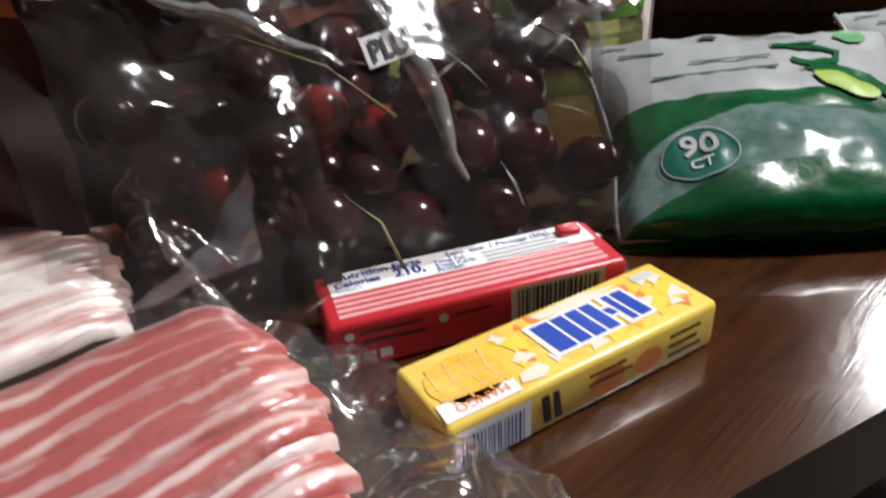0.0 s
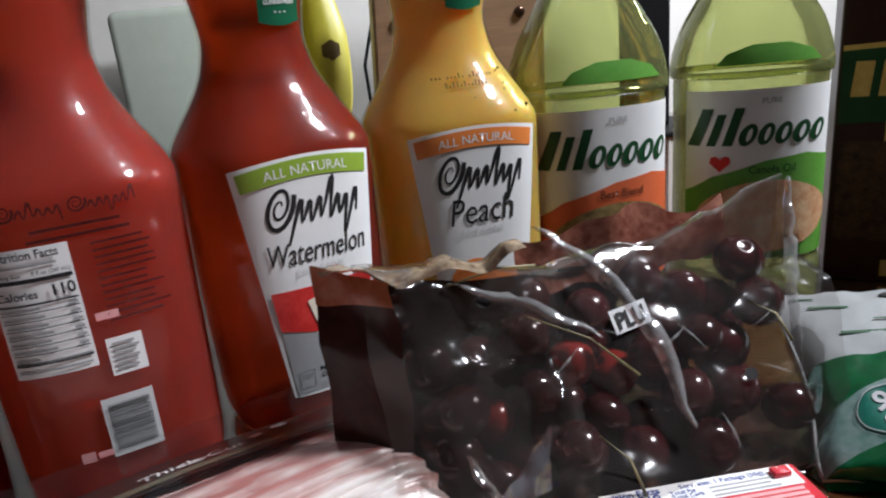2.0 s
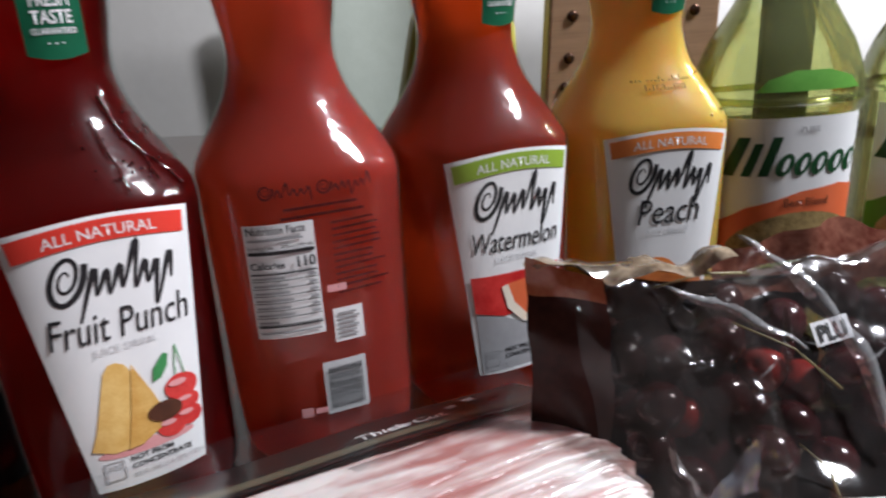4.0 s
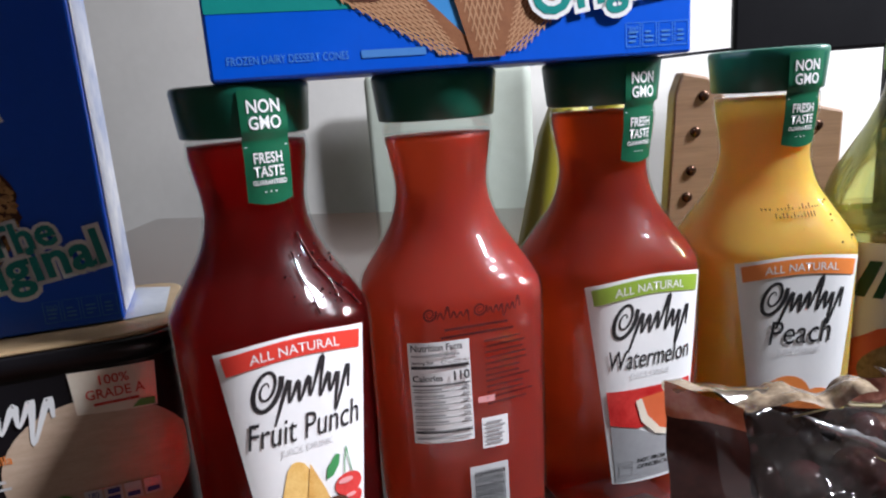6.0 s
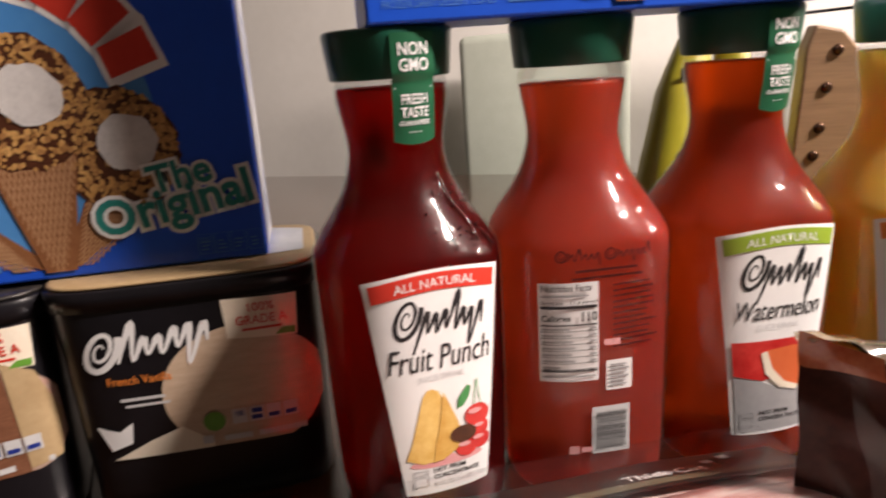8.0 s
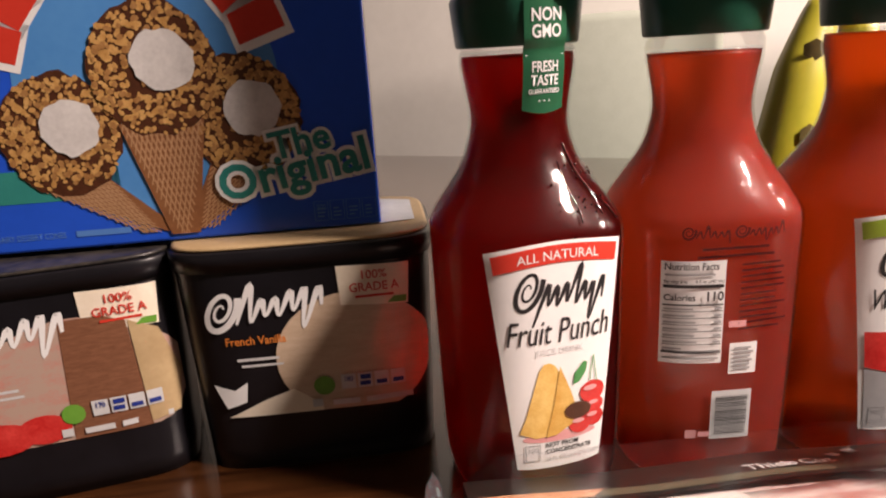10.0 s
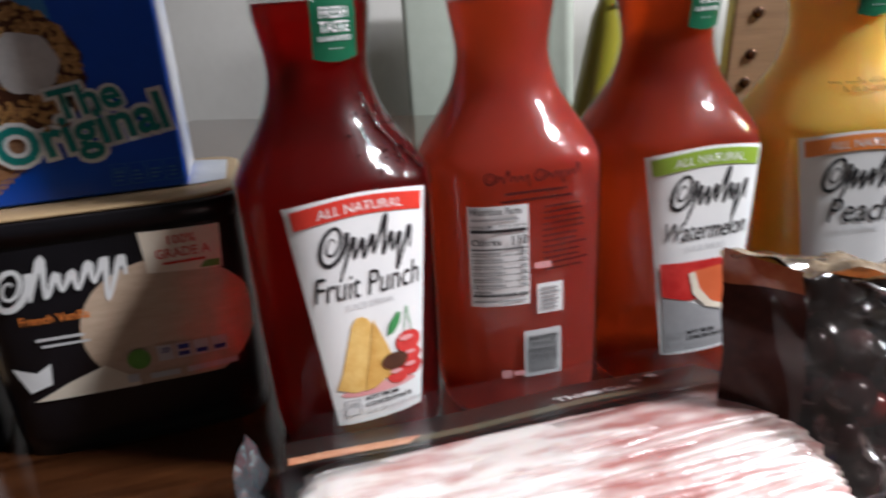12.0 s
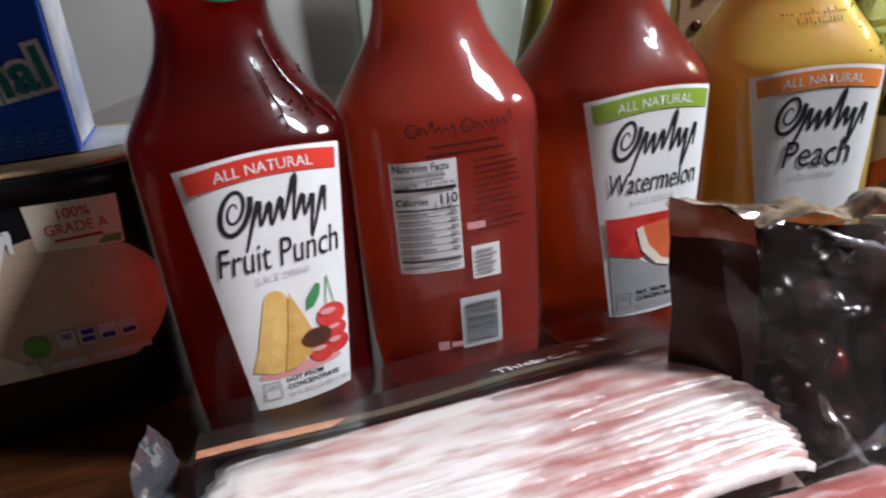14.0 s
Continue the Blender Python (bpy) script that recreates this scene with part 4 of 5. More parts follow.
    part("lettering", text_bm("GRADE A", 0.0075, face, 0.0014, 0.0402, h * 0.788, bold=0.01, wide=0.9), M_RED, tag)
    tagged(part("small_print", bm_polys([rect(0.0292, h * 0.760, 0.0512, h * 0.771)], face, 0.0014), M_RED, tag), kind="stuff")
    part("leaf_print", bm_polys([[(0.047, h * 0.728), (0.0580, h * 0.722), (0.0585, h * 0.752), (0.051, h * 0.755)]], face, 0.0014), M_WESGREEN, tag)
    if ball == "vanilla":
        part("lettering", text_bm("French Vanilla", 0.0072, face, 0.0008, -0.0300, h * 0.595, bold=0.01, wide=0.85), M_ORANGE, t)
    tagged(part("small_print", bm_polys([rect(-0.042, h * 0.520, -0.018, h * 0.533), rect(-0.040, h * 0.492, -0.016, h * 0.503)], face, 0.0008), M_PALEGREY, t), kind="stuff")
    icons = []
    for q in range(4):
        x = 0.016 + q * 0.0098
        icons.append(rect(x, lo + 0.013, x + 0.0086, lo + 0.0225))
    pan = part("icon_print", bm_polys(icons, face, 0.0018), M_PALEGREY, t)
    tagged(part("small_print", bm_polys([rect(0.016 + q * 0.0098 + 0.0012, lo + 0.0145, 0.016 + q * 0.0098 + 0.0074, lo + 0.0172) for q in range(1, 4)] + [rect(0.0275, lo + 0.0185, 0.0335, lo + 0.0215)], face, 0.0022), M_NAVY, pan), kind="stuff")
    part("lettering", text_bm("170" if ball != "vanilla" else "180", 0.0050, face, 0.0022, 0.0203, lo + 0.0178, wide=0.75, bold=0.01), M_NAVY, pan)
    part("badge", bm_poly(oval(0.006, lo + 0.0165, 0.0062, 0.0062, 20), face, 0.0018), M_WESGREEN, t, "small round green badge")
    tagged(part("small_print", bm_polys([rect(0.010, lo + 0.003, 0.026, lo + 0.0065), rect(0.030, lo + 0.003, 0.058, lo + 0.0065), rect(-0.002, lo + 0.003, 0.004, lo + 0.008)], face, 0.0018), M_PALEGREY, t), kind="stuff")
    return t


tub(pose(-0.2080, 0.1180, 0, 0, 0, 0), 0.150, 0.108, 0.139, "black ice cream tub with a printed scoop of vanilla", "vanilla")
tub(pose(-0.3610, 0.1120, 0, 0, 0, 12), 0.142, 0.108, 0.137, "black ice cream tub with printed strawberry and chocolate stripes", "stripes")

# ---- bacon packs ----


def bacon_slice(m, length, width, material, seed, lean, parent):
    """One rasher: a wavy strip with a rounded, uneven end and a real edge."""
    rnd = random.Random(seed)
    o = rnd.uniform(0, 50)

    def place(a, b, dz):
        x = (a - 0.5) * length
        edge = 0.0018 * noise.noise((o, b * 1.5, 0)) * (1 if a > 0.5 else -1)
        endk = 1 - max(0.0, abs(a - 0.5) * 2 - 0.95) / 0.05
        y = (b - 0.5) * width * (0.95 + 0.05 * math.sqrt(max(0.0, endk))) + 0.0028 * noise.noise((x * 22 + o, b, 3)) + 0.0012 * noise.noise((x * 70 + o, b, 7))
        z = 0.0018 * noise.noise((x * 18, b * 2 + o, 1)) + 0.0006 * noise.noise((x * 80, b * 6 + o, 4)) - lean * (b - 0.5) * width
        z -= 0.0040 * max(0.0, abs(a - 0.5) * 2 - 0.93) / 0.07
        return Vector((x + edge, y, z + dz))
    bm = bmesh.new()
    nu, nv = 44, 5
    top = [[bm.verts.new(place(i / nu, j / nv, 0)) for j in range(nv + 1)] for i in range(nu + 1)]
    for i in range(nu):
        for j in range(nv):
            bm.faces.new((top[i][j], top[i + 1][j], top[i + 1][j + 1], top[i][j + 1]))
    rim = [top[i][0] for i in range(nu + 1)] + [top[nu][j] for j in range(1, nv + 1)] + [top[i][nv] for i in range(nu - 1, -1, -1)] + [top[0][j] for j in range(nv - 1, 0, -1)]
    low = [bm.verts.new(v.co + Vector((0, 0, -0.0040))) for v in rim]
    for k in range(len(rim)):
        q = (k + 1) % len(rim)
        bm.faces.new((rim[k], low[k], low[q], rim[q]))
    bmesh.ops.recalc_face_normals(bm, faces=bm.faces[:])
    ob = part("bacon_slice", bm, material, parent)
    ob.matrix_basis = m
    return ob


def crumple(fn, amount, scale, seed):
    def out(a, b):
        p = Vector(fn(a, b))
        n = Vector((noise.noise(p * scale + Vector((seed, 0, 0))), noise.noise(p * scale + Vector((0, seed + 9, 0))), noise.noise(p * scale + Vector((0, 0, seed + 4)))))
        k = noise.noise(p * scale * 2.7 + Vector((seed, 3, 1)))
        return p + n * amount + n * abs(k) * amount
    return out


def bacon_pack(m, length, depth, material, slices, skew, seed, label, banded):
    p = thing("bacon_pack", m, label, "bacon", "vacuum packs of sliced bacon")
    part("tray", bm_box((-length / 2 - 0.006, -depth / 2 - 0.004, 0.0005), (length / 2 + 0.006, depth / 2 + (0.018 if banded else 0.006), 0.006), 0.002), M_PACKBLACK, p, "black card tray", smooth=False)
    rnd = random.Random(seed)
    span = depth * (0.74 if banded else 0.84)
    y0 = depth / 2 - (0.030 if banded else 0.012)
    low = grid_bm(40, 16, lambda a, b: ((a - 0.5) * (length - 0.008) + skew * (b - 0.5) * depth * 0.5, y0 + 0.004 - b * span, 0.0065 + 0.021 * math.sqrt(max(0.0, min(1.0, 14 * min(a, 1 - a)))) * min(1.0, 9 * min(b + 0.02, 1.02 - b))))
    part("bacon_stack", low, material, p, "packed lower rashers")
    for i in range(slices):
        k = i / (slices - 1)
        y = y0 - 0.006 - k * (span - 0.018)
        z = 0.0335 - 0.005 * k * k + rnd.uniform(-0.0006, 0.0006)
        x = skew * (0.5 - k) * depth + rnd.uniform(-0.0010, 0.0010)
        bacon_slice(pose(x, y, z, rnd.uniform(-1, 1), rnd.uniform(-0.4, 0.4), rnd.uniform(-0.8, 0.8)), length + rnd.uniform(-0.0015, 0.001) - 0.012 * abs(k - 0.45) ** 2 * 4, 0.030, material, seed * 100 + i, 0.10, p)
    if banded:
        bx0, bx1 = -length / 2 - 0.001, length / 2 - 0.002
        ys, zs = depth / 2 + 0.016, 0.0215

        def band(u, v, off):
            return Vector((u, ys - v * 0.95, zs + v * 0.34 + 0.0012 * math.sin(u * 40) + off))
        lab = part("label_band", grid_bm(40, 6, lambda a, b: band(bx0 + (bx1 - bx0) * a, b * 0.046, 0.0)), M_PACKBLACK, p, "black printed label band")
        part("label_fold", grid_bm(40, 4, lambda a, b: band(bx0 + (bx1 - bx0) * a, 0.0, 0.0) + Vector((0, 0.001 * math.sin(3 * b), -0.0150 * b))), M_PACKBLACK, lab, "black label edge folded down")
        part("olive_stripe", bm_poly([(bx0 + 0.065, 0.031), (bx0 + 0.060, 0.041), (bx1, 0.0415), (bx1, 0.034)], band, 0.0005, 0.02), M_OLIVE, lab)
        part("bacon_picture", bm_poly([(bx0 + 0.002, 0.031), (bx0 + 0.002, 0.0425), (bx0 + 0.058, 0.041), (bx0 + 0.066, 0.030)], band, 0.0006, 0.02), M_BACONPHOTO, lab, "printed strip of cooked bacon")
        part("lettering", text_bm("Thick Cut", 0.0115, (lambda u, v, off: band(u, 0.046 - v, off)), 0.0016, 0.040, 0.0135, bold=0.012, wide=0.95), M_WHITE, lab)
        part("pale_mark", bm_polys([[(0.066, 0.016), (0.072, 0.014), (0.073, 0.020), (0.068, 0.021)], [(0.078, 0.010), (0.085, 0.008), (0.086, 0.015), (0.080, 0.016)], oval(0.040, 0.027, 0.006, 0.003, 14)], band, 0.0008), M_PALEGREY, lab, "small pale shapes on the label")
    # wrap: tight over the slab, loose at the ends

    def over(a, b):
        x = (a - 0.5) * (length + 0.030) + skew * (0.5 - b) * depth
        y = depth / 2 + (0.020 if banded else 0.008) - b * (depth + (0.026 if banded else 0.014))
        e = min(1.0, 9 * min(a, 1 - a)) ** 0.6
        f = min(1.0, 7 * min(b + (0.06 if banded else 0.0), 1 - b)) ** 0.6
        return (x, y, 0.004 + 0.0370 * e * f - 0.005 * b * b)
    part("wrap", grid_bm(70, 40, crumple(over, 0.0006, 40, seed)), M_PACKFILM, p, "clear vacuum wrap")
    return p


pack_a = bacon_pack(pose(-0.0120, -0.0730, 0, 0, 0, -1.0), 0.236, 0.105, M_BACON_PALE, 16, 0.02, 3, "vacuum pack of pale thick-cut bacon with a black label", True)
pack_b = bacon_pack(pose(-0.0080, -0.1900, 0, 0, 0, -2.5), 0.232, 0.100, M_BACON_RED, 17, 0.22, 5, "vacuum pack of red streaky sliced bacon", False)


def film_flap(parent, points, width, up, seed, label, spike=False):
    """A standing fold of film along a line."""
    pts = [Vector(q) for q in points]

    def at(a, b):
        f = a * (len(pts) - 1)
        i = min(int(f), len(pts) - 2)
        p = pts[i].lerp(pts[i + 1], f - i)
        w = width * (a ** 2.5 if spike else 0.35 + 0.65 * abs(math.sin(2.2 * a + 0.6)))
        return p + Vector(up) * b * w
    ob = part("film_fold", grid_bm(26, 8, crumple(at, 0.0022, 95, seed)), M_SEAMFILM, parent, label)
    return ob


film_flap(pack_a, [(-0.128, 0.072, 0.004), (-0.127, 0.055, 0.020), (-0.130, 0.030, 0.018), (-0.132, 0.000, 0.008), (-0.128, -0.030, 0.004)], 0.026, (-0.35, 0.0, 0.95), 2, "crumpled clear film end")
film_flap(pack_b, [(0.060, 0.048, 0.034), (0.095, 0.050, 0.034), (0.124, 0.052, 0.035), (0.135, 0.050, 0.036)], 0.026, (0.12, 0.08, 0.99), 6, "upright fold of clear film", True)


def loose_end(parent, x0, x1, y0, y1, seed, lift):
    def at(a, b):
        x = x0 + (x1 - x0) * a
        y = y0 + (y1 - y0) * b
        return (x, y, 0.003 + lift * math.sin(math.pi * min(1.0, a * 1.1)) * (0.6 + 0.4 * math.sin(b * 9 + seed)))
    part("loose_film", grid_bm(40, 60, crumple(at, 0.0048, 65, seed)), M_LOOSE, parent, "loose crinkled film at the pack's end")


loose_end(pack_a, 0.112, 0.134, 0.060, -0.050, 4, 0.006)
loose_end(pack_b, 0.098, 0.158, 0.045, -0.060, 8, 0.018)

# ---- candy sticks ----


def candy(m, length, depth, height, wrapper, label):
    c = thing("candy_pack", m, label, "candy", "candy sticks")
    bm = bm_box((0, 0, 0), (length, depth, height), 0.0018, 3)
    part("wrapper", bm, wrapper, c)
    return c


red = candy(pose(0.1360, -0.1625, 0.0, 0, 0, -25.5), 0.0930, 0.0280, 0.0165, M_CANDYRED, "red candy stick lying with its nutrition side up")
red_top = plane_map((0, 0.0030, 0.0165), (1, 0, 0), (0, 1.04, 0), (0, 0, 0.3))
red_front = plane_map((0, 0, 0), (1, 0, 0), (0, 0, 1), (0, -1, 0))
panel = part("nutrition_panel", bm_poly(rect(0.004, 0.0113, 0.0900, 0.0230), red_top, 0.0004, 9), M_WHITE, red, "white nutrition panel")
part("lettering", text_bm("Nutrition Facts", 0.0046, red_top, 0.0008, 0.0055, 0.0190, "LEFT", bold=0.03), M_NAVY, panel)
part("lettering", text_bm("Serv. size: 1 Package (50g),", 0.0034, red_top, 0.0008, 0.0420, 0.0194, "LEFT", bold=0.015), M_NAVY, panel)
part("lettering", text_bm("Calories", 0.0042, red_top, 0.0008, 0.0055, 0.0150, "LEFT", bold=0.03), M_NAVY, panel)
part("lettering", text_bm("210,", 0.0058, red_top, 0.0008, 0.0240, 0.0146, "LEFT", bold=0.03), M_NAVY, panel)
part("lettering", text_bm("Total Fat", 0.0029, red_top, 0.0008, 0.0370, 0.0166, "LEFT", bold=0.015), M_NAVY, panel)
part("lettering", text_bm("Total Carb.", 0.0029, red_top, 0.0008, 0.0370, 0.0142, "LEFT", bold=0.015), M_NAVY, panel)
part("lettering", text_bm("Protein", 0.0029, red_top, 0.0008, 0.0370, 0.0120, "LEFT", bold=0.015), M_NAVY, panel)
part("lettering", text_bm("Sodium", 0.0026, red_top, 0.0008, 0.0055, 0.0128, "LEFT"), M_NAVY, panel)
tagged(part("small_print", bm_polys(bars(0.053, 0.0168, 0.034, 3, 0.0023, 0.0009, 4, 0.7), red_top, 0.0008), M_GREY, panel), kind="stuff")
tagged(part("pink_panel", bm_polys([rect(0.004, 0.0002 + k * 0.0027, 0.0880, 0.0019 + k * 0.0027) for k in range(4)], red_top, 0.0004), M_CANDYPINK, red, "rows of pale small print"), kind="stuff")
tagged(part("icon_print", bm_polys([oval(0.0055, 0.0125, 0.0014, 0.0014, 12), oval(0.0055, 0.0090, 0.0014, 0.0014, 12), oval(0.0330, 0.0115, 0.0015, 0.0015, 12)] + [rect(0.0040 + k * 0.0048, 0.0030, 0.0076 + k * 0.0048, 0.0062) for k in range(3)], red_front, 0.0004), M_PALEGREY, red), kind="stuff")
tagged(part("small_print", bm_polys(bars(0.0085, 0.0120, 0.020, 2, 0.0034, 0.0010, 6) + bars(0.0365, 0.0110, 0.012, 1, 0.003, 0.0010, 6), red_front, 0.0004), M_CHOC, red), kind="stuff")
part("barcode_panel", bm_polys([rect(0.054, 0.0040, 0.0850, 0.0160)], red_front, 0.0004), M_WHITE, red)
tagged(part("barcode", bm_polys(barcode(0.056, 0.0045, 0.027, 0.0105, True, 3, 40), red_front, 0.0008), M_BLACK, red), kind="stuff")
part("torn_tab", bm_box((0.080, 0.0195, 0.0160), (0.0875, 0.0245, 0.0190), 0.0008), M_CANDYRED, red, "raised red wrapper corner")

yel = candy(pose(0.1325, -0.2126, 0.0, 0, 0, -13.0), 0.0885, 0.0265, 0.0152, M_CANDYYELLOW, "yellow mango candy stick lying on the table")
yt = plane_map((0.0885, 0.0258, 0.0152), (-1, 0, 0), (0, -1, 0), (0, 0, 0.3))
yf = plane_map((0, 0, 0), (1, 0, 0), (0, 0, 1), (0, -1, 0))
rnd = random.Random(5)
facets = {M_MANGO: [], M_ORANGE: [], M_YELLOW: [], M_CREAM: []}
for k in range(130):
    u, v, s = rnd.uniform(0.004, 0.083), rnd.uniform(0.003, 0.0205), rnd.uniform(0.0016, 0.0042)
    if 0.020 < u < 0.055 and 0.006 < v < 0.019 or u > 0.062:
        continue
    key = rnd.choices(list(facets), (4, 2, 4, 1.2))[0]
    a = rnd.uniform(0, 6)
    facets[key].append([(u + s * math.cos(a + q * 2.1), max(0.0008, min(0.0240, v + s * math.sin(a + q * 2.1)))) for q in range(3)])
for n, (m_, polys) in enumerate(facets.items()):
    tagged(part("facet_print", bm_polys(polys, yt, 0.0004 + 0.0001 * n), m_, yel, "printed facets of mango colours"), kind="stuff")
mango = part("mango_picture", bm_poly(oval(0.0755, 0.0125, 0.0105, 0.0088, 24), yt, 0.0009, 9), M_MANGO, yel, "printed cut mango")
part("mango_pattern", bm_polys([o for k in range(4) for o in stroke([(0.067 + k * 0.0052, 0.0050), (0.069 + k * 0.0048, 0.0125), (0.067 + k * 0.0052, 0.0200)], [0.0006] * 3)] + [o for k in range(3) for o in stroke([(0.0660, 0.0080 + k * 0.0045), (0.0850, 0.0080 + k * 0.0045)], [0.0006] * 2)], yt, 0.0012), M_PINEAPPLE, mango)
part("candy_picture", bm_poly([(0.0575, 0.0185), (0.0640, 0.0195), (0.0655, 0.0225), (0.0590, 0.0235), (0.0560, 0.0215)], yt, 0.0012, 9), M_CREAM, yel, "printed pale candy piece")
band = part("flavour_band", bm_poly([(0.0660, 0.0195), (0.0870, 0.0175), (0.0875, 0.0240), (0.0665, 0.0243)], yt, 0.0009, 9), M_WHITE, yel, "white flavour band")
part("lettering", text_bm("MANGO", 0.0038, yt, 0.0013, 0.0760, 0.0200, wide=1.05), M_ORANGE, band)
part("pale_swash", bm_poly([(0.0180, 0.0035), (0.0300, 0.0010), (0.0480, 0.0018), (0.0460, 0.0045), (0.0300, 0.0060)], yt, 0.0008, 9), M_CREAM, yel)
M_MARKBLUE = mat("bright_blue_print", (0.012, 0.055, 0.40), 0.38, (0.018, 0.07, 0.46), 60, 0.5)
blocks, edges = [], []
x = 0.0190
for k, wd in enumerate((0.0046, 0.0028, 0.0030, 0.0044, 0.0046, 0.0046, 0.0064)):
    hgt = 0.0062 if k != 2 else 0.0016
    cy = 0.0125
    edges.append([(x - 0.0012, cy - hgt - 0.0012), (x + wd + 0.0012, cy - hgt - 0.0012), (x + wd + 0.0004, cy + hgt + 0.0012), (x - 0.0020, cy + hgt + 0.0012)])
    blocks.append([(x, cy - hgt), (x + wd - 0.0006, cy - hgt), (x + wd - 0.0014, cy + hgt), (x - 0.0008, cy + hgt)])
    x += wd + 0.0004
part("block_mark_edge", bm_polys(edges, yt, 0.0010), M_WHITE, yel)
for b_ in blocks:
    part("block_mark", bm_poly(b_, yt, 0.0014, 9), M_MARKBLUE, yel, "blue block mark edged in white")
tagged(part("small_print", bm_polys([rect(0.0050, 0.0030, 0.0125, 0.0062)], yt, 0.0009), M_PALEGREY, yel), kind="stuff")
part("barcode_panel", bm_polys([rect(0.0015, 0.0015, 0.0230, 0.0135)], yf, 0.0004), M_WHITE, yel)
tagged(part("barcode", bm_polys(barcode(0.0030, 0.0022, 0.0180, 0.0095, True, 8, 36), yf, 0.0008), M_NAVY, yel), kind="stuff")
tagged(part("small_print", bm_polys([[(0.0270, 0.0030), (0.0295, 0.0030), (0.0285, 0.0120), (0.0260, 0.0120)], [(0.0305, 0.0030), (0.0330, 0.0030), (0.0315, 0.0120), (0.0295, 0.0120)]], yf, 0.0004), M_BLACK, yel), kind="stuff")
part("fruit_print", bm_polys([oval(0.048, 0.007, 0.006, 0.0045, 14), oval(0.062, 0.007, 0.005, 0.0040, 14)], yf, 0.0004), M_ORANGE, yel)
tagged(part("small_print", bm_polys(bars(0.0410, 0.0108, 0.018, 2, 0.003, 0.0010, 3) + bars(0.0690, 0.0108, 0.017, 3, 0.0032, 0.0012, 4), yf, 0.0008), M_CHOC, yel), kind="stuff")

# ---- bag of cherries ----
AX = radians(-20)
BAG_O = Vector((0.193, -0.088, 0))
BU, BV = Vector((math.cos(AX), math.sin(AX), 0)), Vector((-math.sin(AX), math.cos(AX), 0))
bag = thing("cherry_bag", Matrix.Translation(BAG_O) @ pose(0, 0, 0, 0, 0, -20), "clear vented plastic bag full of dark cherries with loose stems", "fruit bag")
rnd = random.Random(21)
placed = []
tries = 0
while len(placed) < 120 and tries < 14000:
    tries += 1
    r = rnd.uniform(0.0112, 0.0132)
    x, z = rnd.uniform(-0.072, 0.092), rnd.uniform(r + 0.001, 0.082)
    y = rnd.uniform(-0.070 + 0.66 * z + r * 1.05, 0.036 - 0.3 * z - r * 0.6) if -0.070 + 0.66 * z + r * 1.05 < 0.036 - 0.3 * z - r * 0.6 else 9.0
    if y > 1 or (x < -0.03 and z > 0.062):
        continue
    if all((Vector((x, y, z)) - q).length > (r + s) * 0.88 for q, s in placed):
        placed.append((Vector((x, y, z)), r))
unit = bmesh.new()
bmesh.ops.create_uvsphere(unit, u_segments=24, v_segments=16, radius=1)
for v in unit.verts:
    v.co.z *= 0.94
    dip = max(0.0, 1 - (v.co.x ** 2 + v.co.y ** 2) / 0.06)
    if v.co.z > 0:
        v.co.z -= 0.16 * dip
cherry_mesh = bpy.data.meshes.new("cherry")
unit.to_mesh(cherry_mesh)
unit.free()
for p in cherry_mesh.polygons:
    p.use_smooth = True
cherry_mesh.materials.append(M_CHERRY)
red_mesh = cherry_mesh.copy()
red_mesh.materials[0] = M_CHERRYRED
for i, (q, r) in enumerate(placed):
    ob = new("cherry", red_mesh if i % 17 == 5 else cherry_mesh)
    ob.parent = bag
    ob.matrix_basis = Matrix.LocRotScale(q, Euler((rnd.uniform(-1, 1), rnd.uniform(-1, 1), rnd.uniform(0, 6))), (r, r, r * rnd.uniform(0.92, 1.0)))
for a, b_ in (((-0.030, -0.031, 0.084), (0.012, -0.046, 0.056)), ((-0.012, -0.058, 0.040), (0.002, -0.070, 0.016)), ((0.070, -0.034, 0.074), (0.086, -0.044, 0.056)), ((-0.06, -0.018, 0.098), (-0.02, -0.016, 0.100))):
    a, b_ = Vector(a), Vector(b_)
    mid = (a + b_) / 2 + Vector((0.003, 0, 0.003))
    part("stem", tube([a, mid, b_], [0.0005, 0.00045, 0.0008], 6), M_STEM, bag, "thin dry cherry stem")


SECTION = [(-0.066, 0.002), (-0.071, 0.012), (-0.057, 0.034), (-0.036, 0.066), (-0.014, 0.096), (0.000, 0.112), (0.010, 0.108), (0.020, 0.080), (0.034, 0.045), (0.042, 0.012), (0.036, 0.001), (-0.02, 0.001)]
LOOP = smooth_profile(SECTION + [SECTION[0]], 6)


def bag_shell(a, b):
    """Closed loop round the leaning bag: a runs round, b from left end to right end."""
    f = (a % 1.0) * (len(LOOP) - 1)
    i = min(int(f), len(LOOP) - 2)
    v = LOOP[i][0] + (LOOP[i + 1][0] - LOOP[i][0]) * (f - i)
    z = LOOP[i][1] + (LOOP[i + 1][1] - LOOP[i][1]) * (f - i)
    x = -0.095 + 0.208 * b
    crest = 0.93 - 0.10 * math.sin(math.pi * b) + 0.14 * max(0.0, b - 0.75) * 4 * 0.8
    thin = 1 - 0.55 * max(0.0, b - 0.72) / 0.28
    return Vector((x, v * thin if v > -0.03 else -0.03 + (v + 0.03) * (1 - 0.35 * max(0.0, b - 0.72) / 0.28), max(0.0012, z * crest)))


